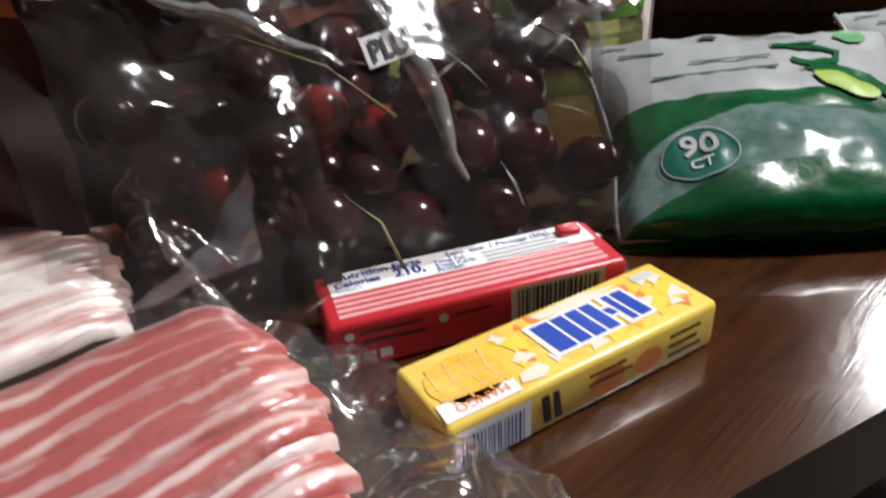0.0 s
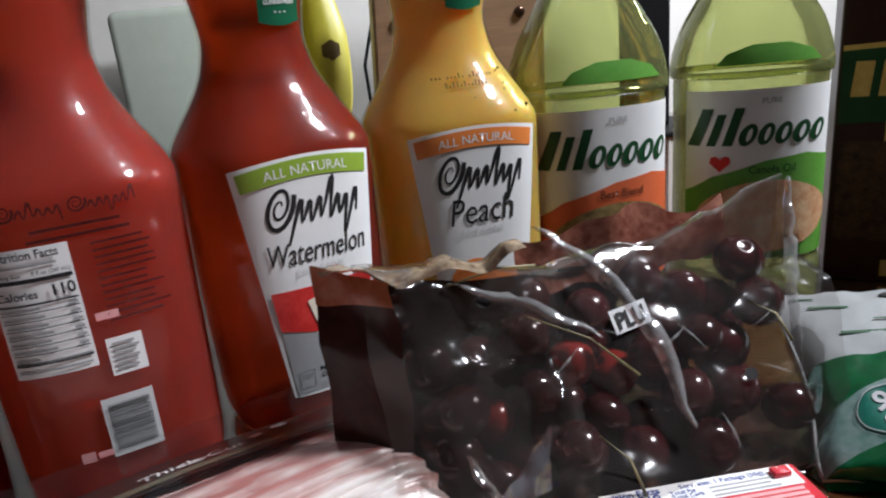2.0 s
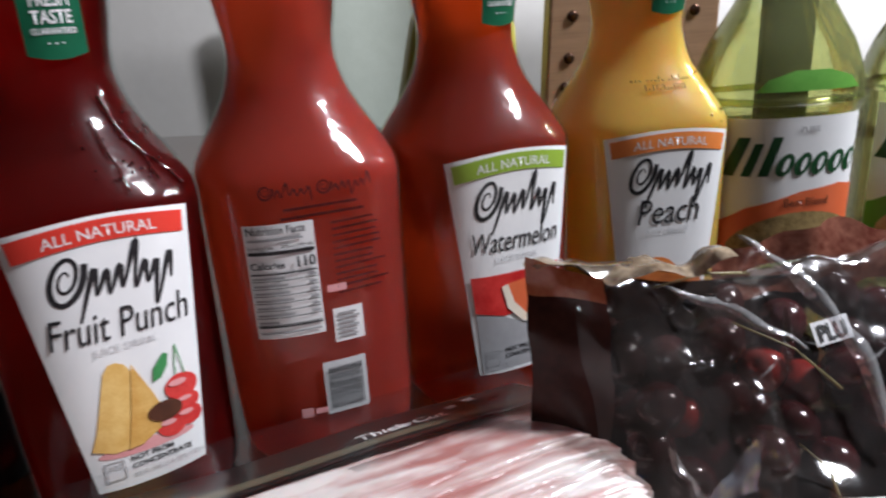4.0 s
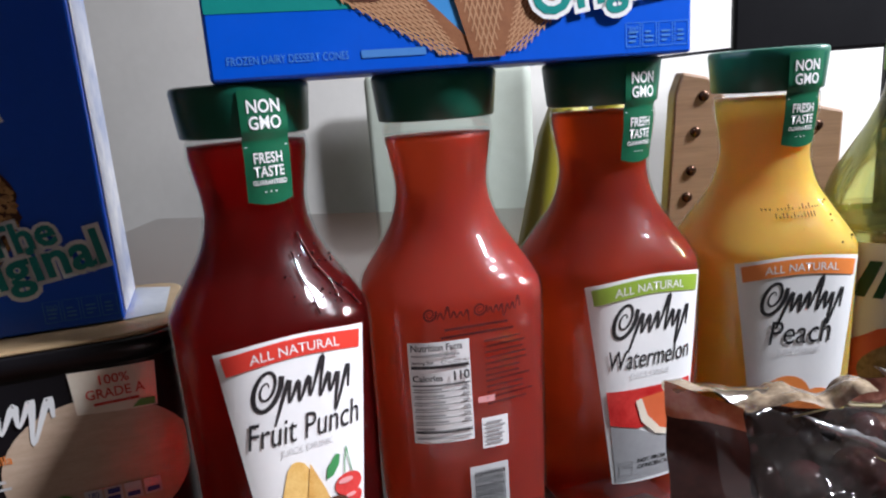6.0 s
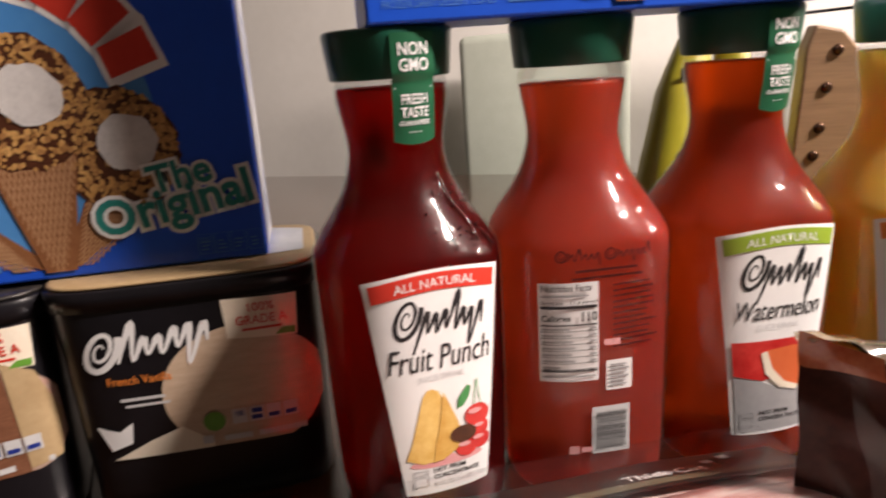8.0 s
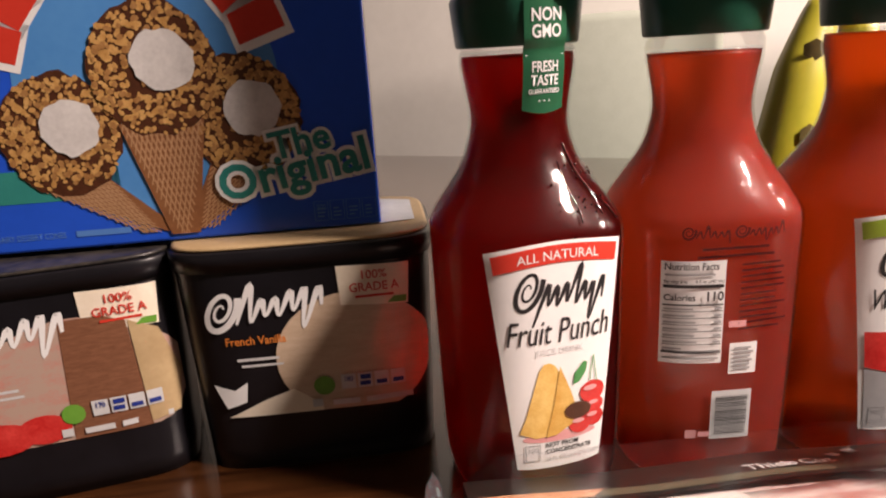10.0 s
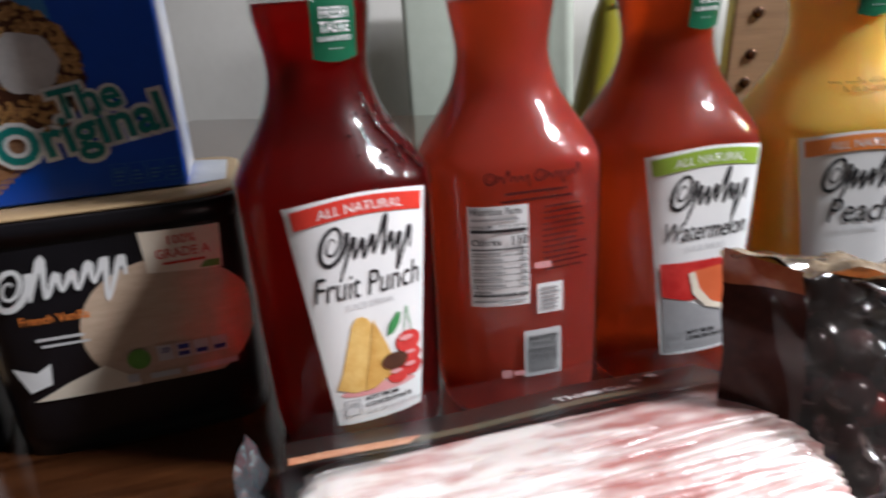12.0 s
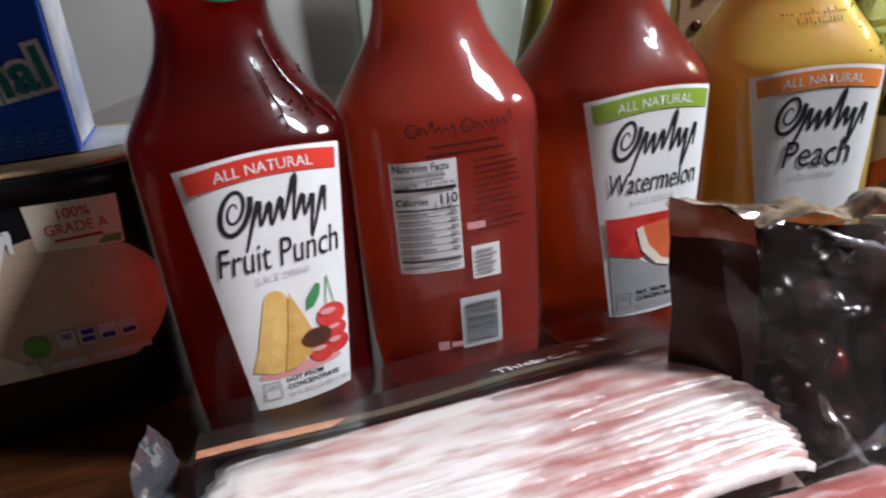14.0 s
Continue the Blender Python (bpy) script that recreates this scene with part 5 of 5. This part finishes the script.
def bag_crumple(a, b):
    p = bag_shell(a, b)
    k = 0.5 + 0.5 * math.sin(math.pi * b)
    d = Vector((noise.noise(p * 28), noise.noise(p * 28 + Vector((7, 0, 0))), noise.noise(p * 28 + Vector((0, 7, 0))))) * 0.0070
    near = noise.voronoi(p * 24 + Vector((2, 5, 9)))[0]
    ridge = 0.0045 - 0.0075 * (near[1] - near[0])
    out = Vector((0, p.y + 0.010, p.z - 0.045)).normalized()
    r = p + d * k + out * ridge * 0.7
    r.z = max(0.001, r.z)
    return r


part("bag_film", grid_bm(120, 130, bag_crumple, True), M_FILM, bag, "clear crinkled bag film")


def bag_back(a, b):
    p = bag_shell(0.50 + 0.30 * a, 0.01 + 0.62 * b)
    return (p.x, p.y - 0.004 + 0.002 * math.sin(30 * p.x), p.z * 0.96 + 0.002)


end = grid_bm(14, 16, crumple(lambda a, b: (-0.1125 + 0.0305 * a, -0.0005 - 0.0205 * a - 0.012 * (1 - b), 0.034 + 0.076 * b - 0.006 * a * b), 0.0022, 45, 3))
M_DARKEND = mat("dark_brown_print", (0.016, 0.005, 0.004), 0.22, (0.060, 0.018, 0.012), 25, 0.5, 0.4, 40, spec=0.3, coat=0.04)
part("printed_back", grid_bm(20, 26, crumple(bag_back, 0.0020, 45, 6)), M_DARKEND, bag, "dark brown printed back of the bag")
part("printed_end", end, M_DARKEND, bag, "dark glossy brown printed end of the bag")
M_RUST = mat("rust_bag_print", (0.30, 0.06, 0.02), 0.22, (0.46, 0.17, 0.07), 50, 0.5, 0.6, 50, coat=0.3)
M_DULLRUST = mat("brown_red_bag_print", (0.09, 0.022, 0.014), 0.2, (0.30, 0.13, 0.085), 45, 0.56, 0.6, 50, coat=0.5)
M_STRAW = mat("straw_bag_print", (0.10, 0.065, 0.04), 0.25, (0.48, 0.38, 0.26), 55, 0.55, 0.8, 50, coat=0.3)
part("print_strip", grid_bm(14, 5, crumple(lambda a, b: (-0.1130 + 0.0310 * a, -0.0012 - 0.0208 * a - 0.002 * (1 - b), 0.0945 + 0.0165 * b - 0.006 * a * b), 0.0022, 45, 3)), M_RUST, bag, "rust-red printed strip along the bag's top")
part("print_strip", grid_bm(36, 8, crumple(lambda a, b: (-0.108 + 0.085 * a, -0.010 - 0.012 * a + 0.030 * b, 0.1100 - 0.006 * b * b - 0.007 * math.sin(3.1 * a) + 0.002 * math.sin(14 * a)), 0.0050, 60, 7)), M_STRAW, bag, "straw-coloured crumpled strip along the bag's top")
part("print_strip", grid_bm(36, 6, crumple(lambda a, b: (-0.020 + 0.105 * a, 0.004 + 0.008 * b, 0.076 + 0.006 * a + 0.028 * b - 0.004 * math.sin(9 * a) * b), 0.0036, 55, 9)), M_DULLRUST, bag, "rust-red printed strip along the bag's top")
M_HAZE = film_mat("hazy_bag_film", (0.88, 0.84, 0.82), 0.110, 0.10, 0.020, 0.55, 48, (0.48, 0.40, 0.37))
part("film_fold", grid_bm(60, 60, crumple(lambda a, b: (-0.080 + 0.066 * a, -0.072 + 0.062 * b - 0.004 * math.sin(9 * a), 0.012 + 0.090 * b - 0.010 * a * b), 0.0050, 48, 13)), M_HAZE, bag, "crumpled hazy fold of the bag film")
# highlights on the film's folds, painted as pale hazy strips
M_GLINT = film_mat("painted_glint_film", (0.84, 0.84, 0.86), 0.36, 0.14, 0.22, 0.9, 70, (0.80, 0.80, 0.80))
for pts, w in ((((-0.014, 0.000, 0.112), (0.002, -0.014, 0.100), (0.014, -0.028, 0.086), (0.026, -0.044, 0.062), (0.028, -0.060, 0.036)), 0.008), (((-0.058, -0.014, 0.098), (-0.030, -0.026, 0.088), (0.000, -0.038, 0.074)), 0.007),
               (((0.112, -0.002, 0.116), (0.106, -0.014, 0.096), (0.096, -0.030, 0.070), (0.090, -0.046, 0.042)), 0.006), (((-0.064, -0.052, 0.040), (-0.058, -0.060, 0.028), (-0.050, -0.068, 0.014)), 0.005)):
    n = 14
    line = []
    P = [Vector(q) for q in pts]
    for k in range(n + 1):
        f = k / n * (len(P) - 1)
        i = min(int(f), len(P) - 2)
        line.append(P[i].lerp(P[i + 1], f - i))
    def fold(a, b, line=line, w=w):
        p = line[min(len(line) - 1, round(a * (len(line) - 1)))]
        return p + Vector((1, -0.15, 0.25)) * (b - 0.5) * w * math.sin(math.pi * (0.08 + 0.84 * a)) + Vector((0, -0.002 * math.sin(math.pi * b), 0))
    part("film_fold", grid_bm(n, 4, crumple(fold, 0.0022, 130, 3)), M_GLINT, bag, "fold of film with its highlight painted in pale haze")
# thin pale slivers painting the glints of straight creases over the film's front
rnd = random.Random(77)
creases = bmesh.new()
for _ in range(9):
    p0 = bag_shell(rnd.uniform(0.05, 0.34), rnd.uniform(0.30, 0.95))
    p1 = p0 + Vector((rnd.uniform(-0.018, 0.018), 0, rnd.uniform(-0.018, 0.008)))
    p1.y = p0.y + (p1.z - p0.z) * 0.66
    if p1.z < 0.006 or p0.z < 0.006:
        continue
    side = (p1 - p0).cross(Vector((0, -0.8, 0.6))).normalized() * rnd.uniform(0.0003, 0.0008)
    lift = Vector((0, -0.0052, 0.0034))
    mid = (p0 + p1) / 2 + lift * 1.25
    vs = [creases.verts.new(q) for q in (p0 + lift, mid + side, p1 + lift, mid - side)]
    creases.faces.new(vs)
tagged(part("crease_glint", creases, M_GLINT, bag, "fine film creases drawn as pale painted glints", smooth=False), kind="stuff")
plu_map = plane_map((0.008, -0.0790, 0.0), (0.985, 0.10, 0.14), (-0.10, 0.62, 0.86), (0, -0.85, 0.55))
plu = part("printed_tag", bm_poly(rect(0.010, 0.077, 0.028, 0.087), plu_map, 0.0), M_PALEGREY, bag, "white code tag printed on the film")
part("lettering", text_bm("PLU", 0.0098, plu_map, 0.0006, 0.0190, 0.0785, bold=0.02, wide=0.85), M_BLACK, plu)
M_HOLE = mat("vent_hole_dark", (0.01, 0.008, 0.008), 0.6)
for u, v in ((0.063, 0.047), (-0.045, 0.090), (-0.020, 0.018), (0.012, 0.012)):
    part("vent_hole", bm_poly(oval(u, 0.0, 0.0032, 0.0028, 14), plane_map((0, -0.0785 + 0.64 * v, v), (1, 0, 0), (0, 0.54, 0.84), (0, -0.84, 0.54)), 0.0), M_HOLE, bag)

# ---- cooking oil bottles ----


def oil_bottle(at, turn, label, accent, words, photo, photo_mat, heart):
    b = thing("oil_bottle", Matrix.Translation((at[0], at[1], 0)) @ pose(0, 0, 0, 0, 0, turn), label, "oil bottle", "bottles of cooking oil")
    prof = smooth_profile([(0.0, 0.038), (0.004, 0.044), (0.012, 0.0465), (0.035, 0.0465), (0.040, 0.0450), (0.150, 0.0450), (0.1545, 0.0470), (0.160, 0.0472), (0.172, 0.0450), (0.186, 0.0400), (0.200, 0.0320), (0.215, 0.0235), (0.232, 0.0165), (0.245, 0.0145)], 4)
    body = lathe(prof, lambda z: 2.5, 56)
    for v in body.verts:
        v.co.y *= 0.80
    part("bottle_body", body, M_OIL, b, "clear ribbed bottle of pale oil")
    cap = lathe([(0.2450, 0.0150), (0.2455, 0.0170), (0.2650, 0.0165), (0.2670, 0.0150)], lambda z: 2.0, 32)
    part("cap", cap, M_WESGREEN, b, "green screw cap")
    pz, pr = [p[0] for p in prof], [p[1] for p in prof]

    def om(u, v, off):
        r = float(np.interp(v, pz, pr)) + off
        return Vector((u, -0.80 * r * max(0.0, 1 - (abs(u) / r) ** 2.5) ** 0.4, v))
    lab = part("front_label", bm_poly(rect(-0.0425, 0.0420, 0.0425, 0.1480), om, 0.0008, 0.006), M_WHITE, b, "white printed label")
    def lean(pts):
        return [(u * 1.15 + 0.30 * (v - 0.115), v) for u, v in pts]
    for u, w_, h_ in ((-0.0365, 0.0048, 0.0225), (-0.0290, 0.0040, 0.0190), (-0.0220, 0.0048, 0.0225)):
        part("bold_mark", bm_poly(lean(rect(u, 0.1150, u + w_, 0.1150 + h_)), om, 0.0013), M_DEEPGREEN, lab, "dark green slanted bar")
    for u, a_ in ((-0.0110, 0.0044), (-0.0020, 0.0040), (0.0068, 0.0042), (0.0162, 0.0046), (0.0255, 0.0040)):
        pill = part("bold_mark", bm_poly(lean(oval(u, 0.1212, a_, 0.0066, 18)), om, 0.0013), M_DEEPGREEN, lab, "dark green oval")
        part("pale_core", bm_poly(lean(oval(u + 0.0004, 0.1212, a_ * 0.30, 0.0040, 12)), om, 0.0017), M_WHITE, pill)
    part("lettering", text_bm("PURE", 0.0046, om, 0.0013, 0.0020, 0.1395, bold=0.01, wide=1.1), M_GREY, lab)
    wave = [(-0.0425, 0.0860), (-0.0300, 0.0960), (0.0, 0.1050), (0.0250, 0.1080), (0.0425, 0.1040), (0.0425, 0.0425), (-0.0425, 0.0425)]
    part("label_wave", bm_poly(wave, om, 0.0012, 0.006), accent, lab)
    part("lettering", text_bm(words, 0.0068, om, 0.0017, 0.004, 0.0975 if heart else 0.0965, bold=0.01, wide=0.95), M_DEEPGREEN if heart else M_CHOC, lab)
    part("food_picture", bm_poly(oval(0.002, 0.0700, 0.0400, 0.0230, 36), om, 0.0017, 0.006), photo_mat, lab, "printed plate of food")
    if heart:
        part("heart_print", bm_poly([(-0.026, 0.0990), (-0.0315, 0.1045), (-0.0310, 0.1080), (-0.0285, 0.1088), (-0.026, 0.1068), (-0.0235, 0.1088), (-0.0210, 0.1080), (-0.0205, 0.1045)], om, 0.0017), M_CHERRYPRINT, lab, "small red printed heart")
    dome = [(-0.030, 0.1625), (0.030, 0.1625), (0.024, 0.1690), (0.010, 0.1735), (-0.010, 0.1735), (-0.024, 0.1690)]
    part("shoulder_label", bm_poly(dome, om, 0.0008, 0.006), M_WESGREEN, b, "green rounded shoulder label")
    return b


oil_bottle((0.2960, -0.0000), -20, "clear bottle of pale cooking oil with an orange label", M_WESRED, "Best Blend", None, M_FOOD, False)
oil_bottle((0.3980, -0.0400), -38, "clear bottle of pale canola oil with a green label and heart", M_WESGREEN, "Canola Oil", None, M_FOODRED, True)

# ---- granola box ----
gb = thing("granola_box", Matrix.Translation((0.470, -0.058, 0)) @ pose(0, 0, 0, 0, 0, -58), "dark maroon granola box with a green and yellow band", "food box")
part("carton_body", bm_box((0, 0, 0), (0.19, 0.060, 0.262), 0.0015), M_MAROON, gb, smooth=False)
gf = plane_map((0, 0, 0), (1, 0, 0), (0, 0, 1), (0, -1, 0))
part("green_band", bm_poly([(0.002, 0.112), (0.188, 0.118), (0.188, 0.168), (0.002, 0.160)], gf, 0.0006, 9), M_DEEPGREEN, gb, "deep green printed band")
part("yellow_rule", bm_polys([[(0.002, 0.160), (0.188, 0.168), (0.188, 0.1715), (0.002, 0.1635)]], gf, 0.0008), M_PINEAPPLE, gb)
for k in range(10):
    part("bold_mark", bm_poly([(0.008 + k * 0.016, 0.130), (0.019 + k * 0.016, 0.130), (0.021 + k * 0.016, 0.153), (0.010 + k * 0.016, 0.153)], gf, 0.0010, 9), M_PINEAPPLE, gb, "yellow block mark")
part("yellow_panel", bm_polys([[(0.030, 0.100), (0.188, 0.106), (0.188, 0.120), (0.030, 0.114)]], gf, 0.0012), M_PINEAPPLE, gb)
part("granola_picture", bm_poly(rect(0.004, 0.030, 0.186, 0.100), gf, 0.0006, 9), M_GRANOLA, gb, "printed granola clusters")
tagged(part("small_print", bm_polys([rect(0.03, 0.215, 0.10, 0.222), rect(0.03, 0.204, 0.08, 0.210)], gf, 0.0006), M_GREY, gb), kind="stuff")
part("yellow_panel", bm_polys([rect(0.035, 0.004, 0.080, 0.016)], gf, 0.0006), M_PINEAPPLE, gb)

# ---- green floss pick pouches ----


M_BADGE = mat("dark_teal_print", (0.006, 0.085, 0.060), 0.3, (0.012, 0.12, 0.085), 60, 0.5)


def pouch(m, label):
    p = thing("floss_pouch", m, label, "pouch", "green floss pick pouches")
    W, H = 0.128, 0.112

    rib = ((0.0, 0.10, 0.20, 0.30, 0.42, 0.55, 0.61, 0.80, 1.0), (0.0, -0.005, -0.002, 0.007, 0.022, 0.040, 0.048, 0.073, 0.098), (0.001, 0.010, 0.019, 0.026, 0.033, 0.040, 0.0425, 0.047, 0.050))

    def at(a, b, side):
        """a across, b from foot to top; the foot is filled out and the top lies back."""
        k = math.sin(math.pi * min(1.0, max(0.0, a))) ** 0.45
        run, high = float(np.interp(b, rib[0], rib[1])), float(np.interp(b, rib[0], rib[2]))
        flat = 0.002 + max(0.0, run) * 0.47
        x = (a - 0.5) * W * (1 - 0.06 * b + 0.04 * math.sin(3 * b) + 0.09 * math.exp(-((b - 0.30) / 0.2) ** 2) - 0.30 * max(0.0, 1 - b / 0.22) ** 2) + 0.006 * math.sin(4 * b) * (1 - 2 * a)
        crease = 0.0022 * noise.noise((a * 6, b * 6, 4)) + 0.0010 * noise.noise((a * 17, b * 15, 9))
        if side < 0:
            return Vector((x, max(0.0, run), max(0.0008, flat - 0.003)))
        z = flat + (high - flat) * k + crease * (0.3 + k)
        y = run * k + max(0.0, run) * (1 - k) + (1 - k) * 0.006 * (1 - b)
        return Vector((x, y, max(0.0014, z)))
    back = part("pouch_back", grid_bm(24, 28, lambda a, b: at(a, b, -1)), M_GREENBAG, p)
    zones = (("green_foot", 0.0, 0.35, M_GREENBAG, "glossy green filled foot"), ("clear_window", 0.35, 0.55, M_BAGTEAL, "clear window showing pale picks"), ("green_stripe", 0.55, 0.62, M_GREENBAG, ""), ("white_header", 0.62, 1.0, M_BAGWHITE, "white header with a hang hole"))
    def shift(a):
        return -0.15 * max(0.0, 1 - a / 0.5) ** 1.3 + 0.03 * math.sin(a * 5.2 + 0.6)
    for name, b0, b1, m_, lb in zones:
        def fn(a, b, b0=b0, b1=b1):
            lo = b0 + (shift(a) if 0 < b0 < 0.58 else 0)
            hi = b1 + (shift(a) if b1 < 0.58 else 0)
            return at(a, lo + (hi - lo) * b, 1)
        part(name, grid_bm(30, 12, fn), m_, p, lb)
    def pm(u, v, off):
        q = at(u, v, 1)
        return q + Vector((0, -0.37, 0.93)) * off
    badge = part("badge", bm_poly(oval(0.22, 0.40, 0.105, 0.085, 28), pm, 0.0006, 0.03), M_BADGE, p, "round teal count badge")
    part("badge_ring", bm_polys([o for o in stroke([(0.22 + 0.105 * math.cos(t), 0.40 + 0.085 * math.sin(t)) for t in np.linspace(0, 2 * math.pi, 30)], [0.003] * 30)], pm, 0.0013), M_GREY, badge)
    part("lettering", text_bm("90", 0.100, pm, 0.0012, 0.22, 0.395, bold=0.02, wide=1.1), M_GREY, badge)
    part("lettering", text_bm("CT", 0.045, pm, 0.0012, 0.22, 0.350, bold=0.01, wide=1.1), M_PALEGREY, badge)
    part("pick_picture", bm_polys([[(0.62, 0.72), (0.70, 0.77), (0.84, 0.70), (0.97, 0.52), (0.91, 0.52), (0.80, 0.64), (0.70, 0.70)]] + stroke([(0.58, 0.86), (0.70, 0.86), (0.78, 0.82), (0.76, 0.77), (0.62, 0.78)], [0.03] * 5), pm, 0.0010, 0.05), M_GREENBAG, p, "printed green floss pick")
    part("yellow_leaf", bm_poly(oval(0.74, 0.64, 0.10, 0.05, 20, -0.5), pm, 0.0014, 0.04), M_LIME, p, "yellow printed leaf")
    part("leaf_mark", bm_poly([(0.86, 0.92), (0.82, 0.955), (0.84, 0.985), (0.88, 0.998), (0.92, 0.98), (0.93, 0.945), (0.90, 0.92)], pm, 0.0010, 0.04), M_LEAF, p, "small green leaf mark")
    part("hang_hole", bm_poly(oval(0.40, 0.945, 0.035, 0.015, 16), pm, 0.0010, 0.04), M_HOLE, p)
    tagged(part("small_print", bm_polys([rect(0.10, 0.89, 0.74, 0.902), rect(0.30, 0.80, 0.56, 0.808), rect(0.16, 0.73, 0.56, 0.742), rect(0.05, 0.955, 0.14, 0.963), rect(0.52, 0.965, 0.70, 0.973)], pm, 0.0010), M_DEEPGREEN, p), kind="stuff")
    rim = [at(0.0, k / 20, 1) + Vector((-0.0004, 0, 0.0003)) for k in range(21)]
    part("side_seam", tube(rim, [0.0011] * 21, 6), M_BAGWHITE, p, "pale welded side seam")
    return p


pouch(pose(0.2920, -0.2310, 0, 0, 0, -44), "glossy green resealable pouch of 90 floss picks")
pouch(pose(0.4130, -0.2950, 0, 0, 0, -42), "second green and white floss pick pouch")

# ---- bananas and the studded wooden board ----


def banana(pts, radii, spot_u):
    b = thing("banana", pose(0, 0, 0), "green-yellow banana with brown marks standing behind the bottles", "banana", "bananas")
    line = smooth_profile(pts, 5)
    rr = np.interp(np.linspace(0, 1, len(line)), np.linspace(0, 1, len(radii)), radii)
    part("skin", tube(line, list(rr), 7), M_BANANA, b, smooth=True)
    p = Vector(line[-1])
    part("stalk", tube([p, p + Vector((0.004, 0.002, 0.018)), p + Vector((0.010, 0.004, 0.036))], [0.009, 0.0065, 0.0075], 6), M_BANSPOT, b, "dark stalk end")
    for t, dx, dz in spot_u:
        q = Vector(line[int(t * (len(line) - 1))])
        r = rr[int(t * (len(line) - 1))]
        part("brown_mark", grid_bm(6, 6, lambda a, c: (q.x + dx + (a - 0.5) * 0.014, q.y - math.sqrt(max(1e-6, (r * 1.06) ** 2 - (dx + (a - 0.5) * 0.014) ** 2)), q.z + dz + (c - 0.5) * 0.016 * (1 - abs(a - 0.5)))), M_BANSPOT, b, "brown bruise")
    return b


banana([(0.135, 0.215, 0.030), (0.140, 0.205, 0.090), (0.155, 0.200, 0.150), (0.170, 0.205, 0.205), (0.190, 0.215, 0.255)], [0.008, 0.019, 0.0215, 0.0205, 0.012], ((0.80, -0.006, 0.006), (0.55, 0.004, 0.0)))
banana([(0.195, 0.235, 0.030), (0.205, 0.222, 0.090), (0.222, 0.215, 0.150), (0.228, 0.220, 0.200), (0.225, 0.225, 0.245)], [0.008, 0.018, 0.021, 0.020, 0.012], ((0.7, -0.004, 0.0),))

board = thing("studded_board", Matrix.Translation((0.243, 0.150, 0)) @ pose(0, 0, 0, 0, 0, -20), "brown wooden board edged with bronze studs, standing upright", "wooden board")
outline = [(-0.018, 0.0), (0.120, 0.0), (0.125, 0.215), (0.085, 0.225), (0.050, 0.222), (0.034, 0.232), (0.022, 0.247), (0.002, 0.252), (-0.004, 0.235)]
bm = bmesh.new()
fr = [bm.verts.new((x, 0.0, z)) for x, z in outline]
bk = [bm.verts.new((x, 0.020, z)) for x, z in outline]
bm.faces.new(fr)
bm.faces.new(bk[::-1])
for k in range(len(outline)):
    j = (k + 1) % len(outline)
    bm.faces.new((fr[k], bk[k], bk[j], fr[j]))
bmesh.ops.recalc_face_normals(bm, faces=bm.faces[:])
bmesh.ops.bevel(bm, geom=[e for e in bm.edges], offset=0.002, segments=2, affect="EDGES", profile=0.5)
part("panel", bm, M_BOARD, board, smooth=False)
for x, z in ((0.018, 0.233), (0.012, 0.206), (0.009, 0.176), (0.006, 0.155), (0.003, 0.125), (0.045, 0.215), (0.105, 0.205)):
    s = bmesh.new()
    bmesh.ops.create_uvsphere(s, u_segments=14, v_segments=8, radius=0.0042)
    for v in s.verts:
        v.co = Vector((v.co.x, v.co.y * 0.55, v.co.z)) + Vector((x, -0.0005, z))
    part("stud", s, M_STUD, board, "domed bronze stud")

# black screen and its leaning cable on the wall side
tv = thing("black_monitor", Matrix.Translation((0.69, 0.62, 0)) @ pose(0, 0, 0, 0, 0, -31), "black monitor standing on the table, switched off", "monitor")
part("screen", bm_box((0.0, 0.0, 0.265), (0.52, 0.03, 0.60), 0.006), M_SCREEN, tv, smooth=False)
part("stand", bm_box((0.22, 0.004, 0.006), (0.30, 0.026, 0.27), 0.004), M_SCREEN, tv, smooth=False)
part("stand_foot", bm_box((0.14, -0.07, 0.0), (0.38, 0.10, 0.008), 0.003), M_SCREEN, tv, smooth=False)

cable = thing("black_cable", pose(0, 0, 0), "thin black cable hanging behind the wooden board", "cable")
part("cord", tube([(0.50, 0.60, 0.0025), (0.44, 0.56, 0.06), (0.43, 0.55, 0.16), (0.455, 0.56, 0.22), (0.475, 0.57, 0.27), (0.60, 0.66, 0.275), (0.71, 0.64, 0.28)], [0.0025] * 7, 8), M_SCREEN, cable)
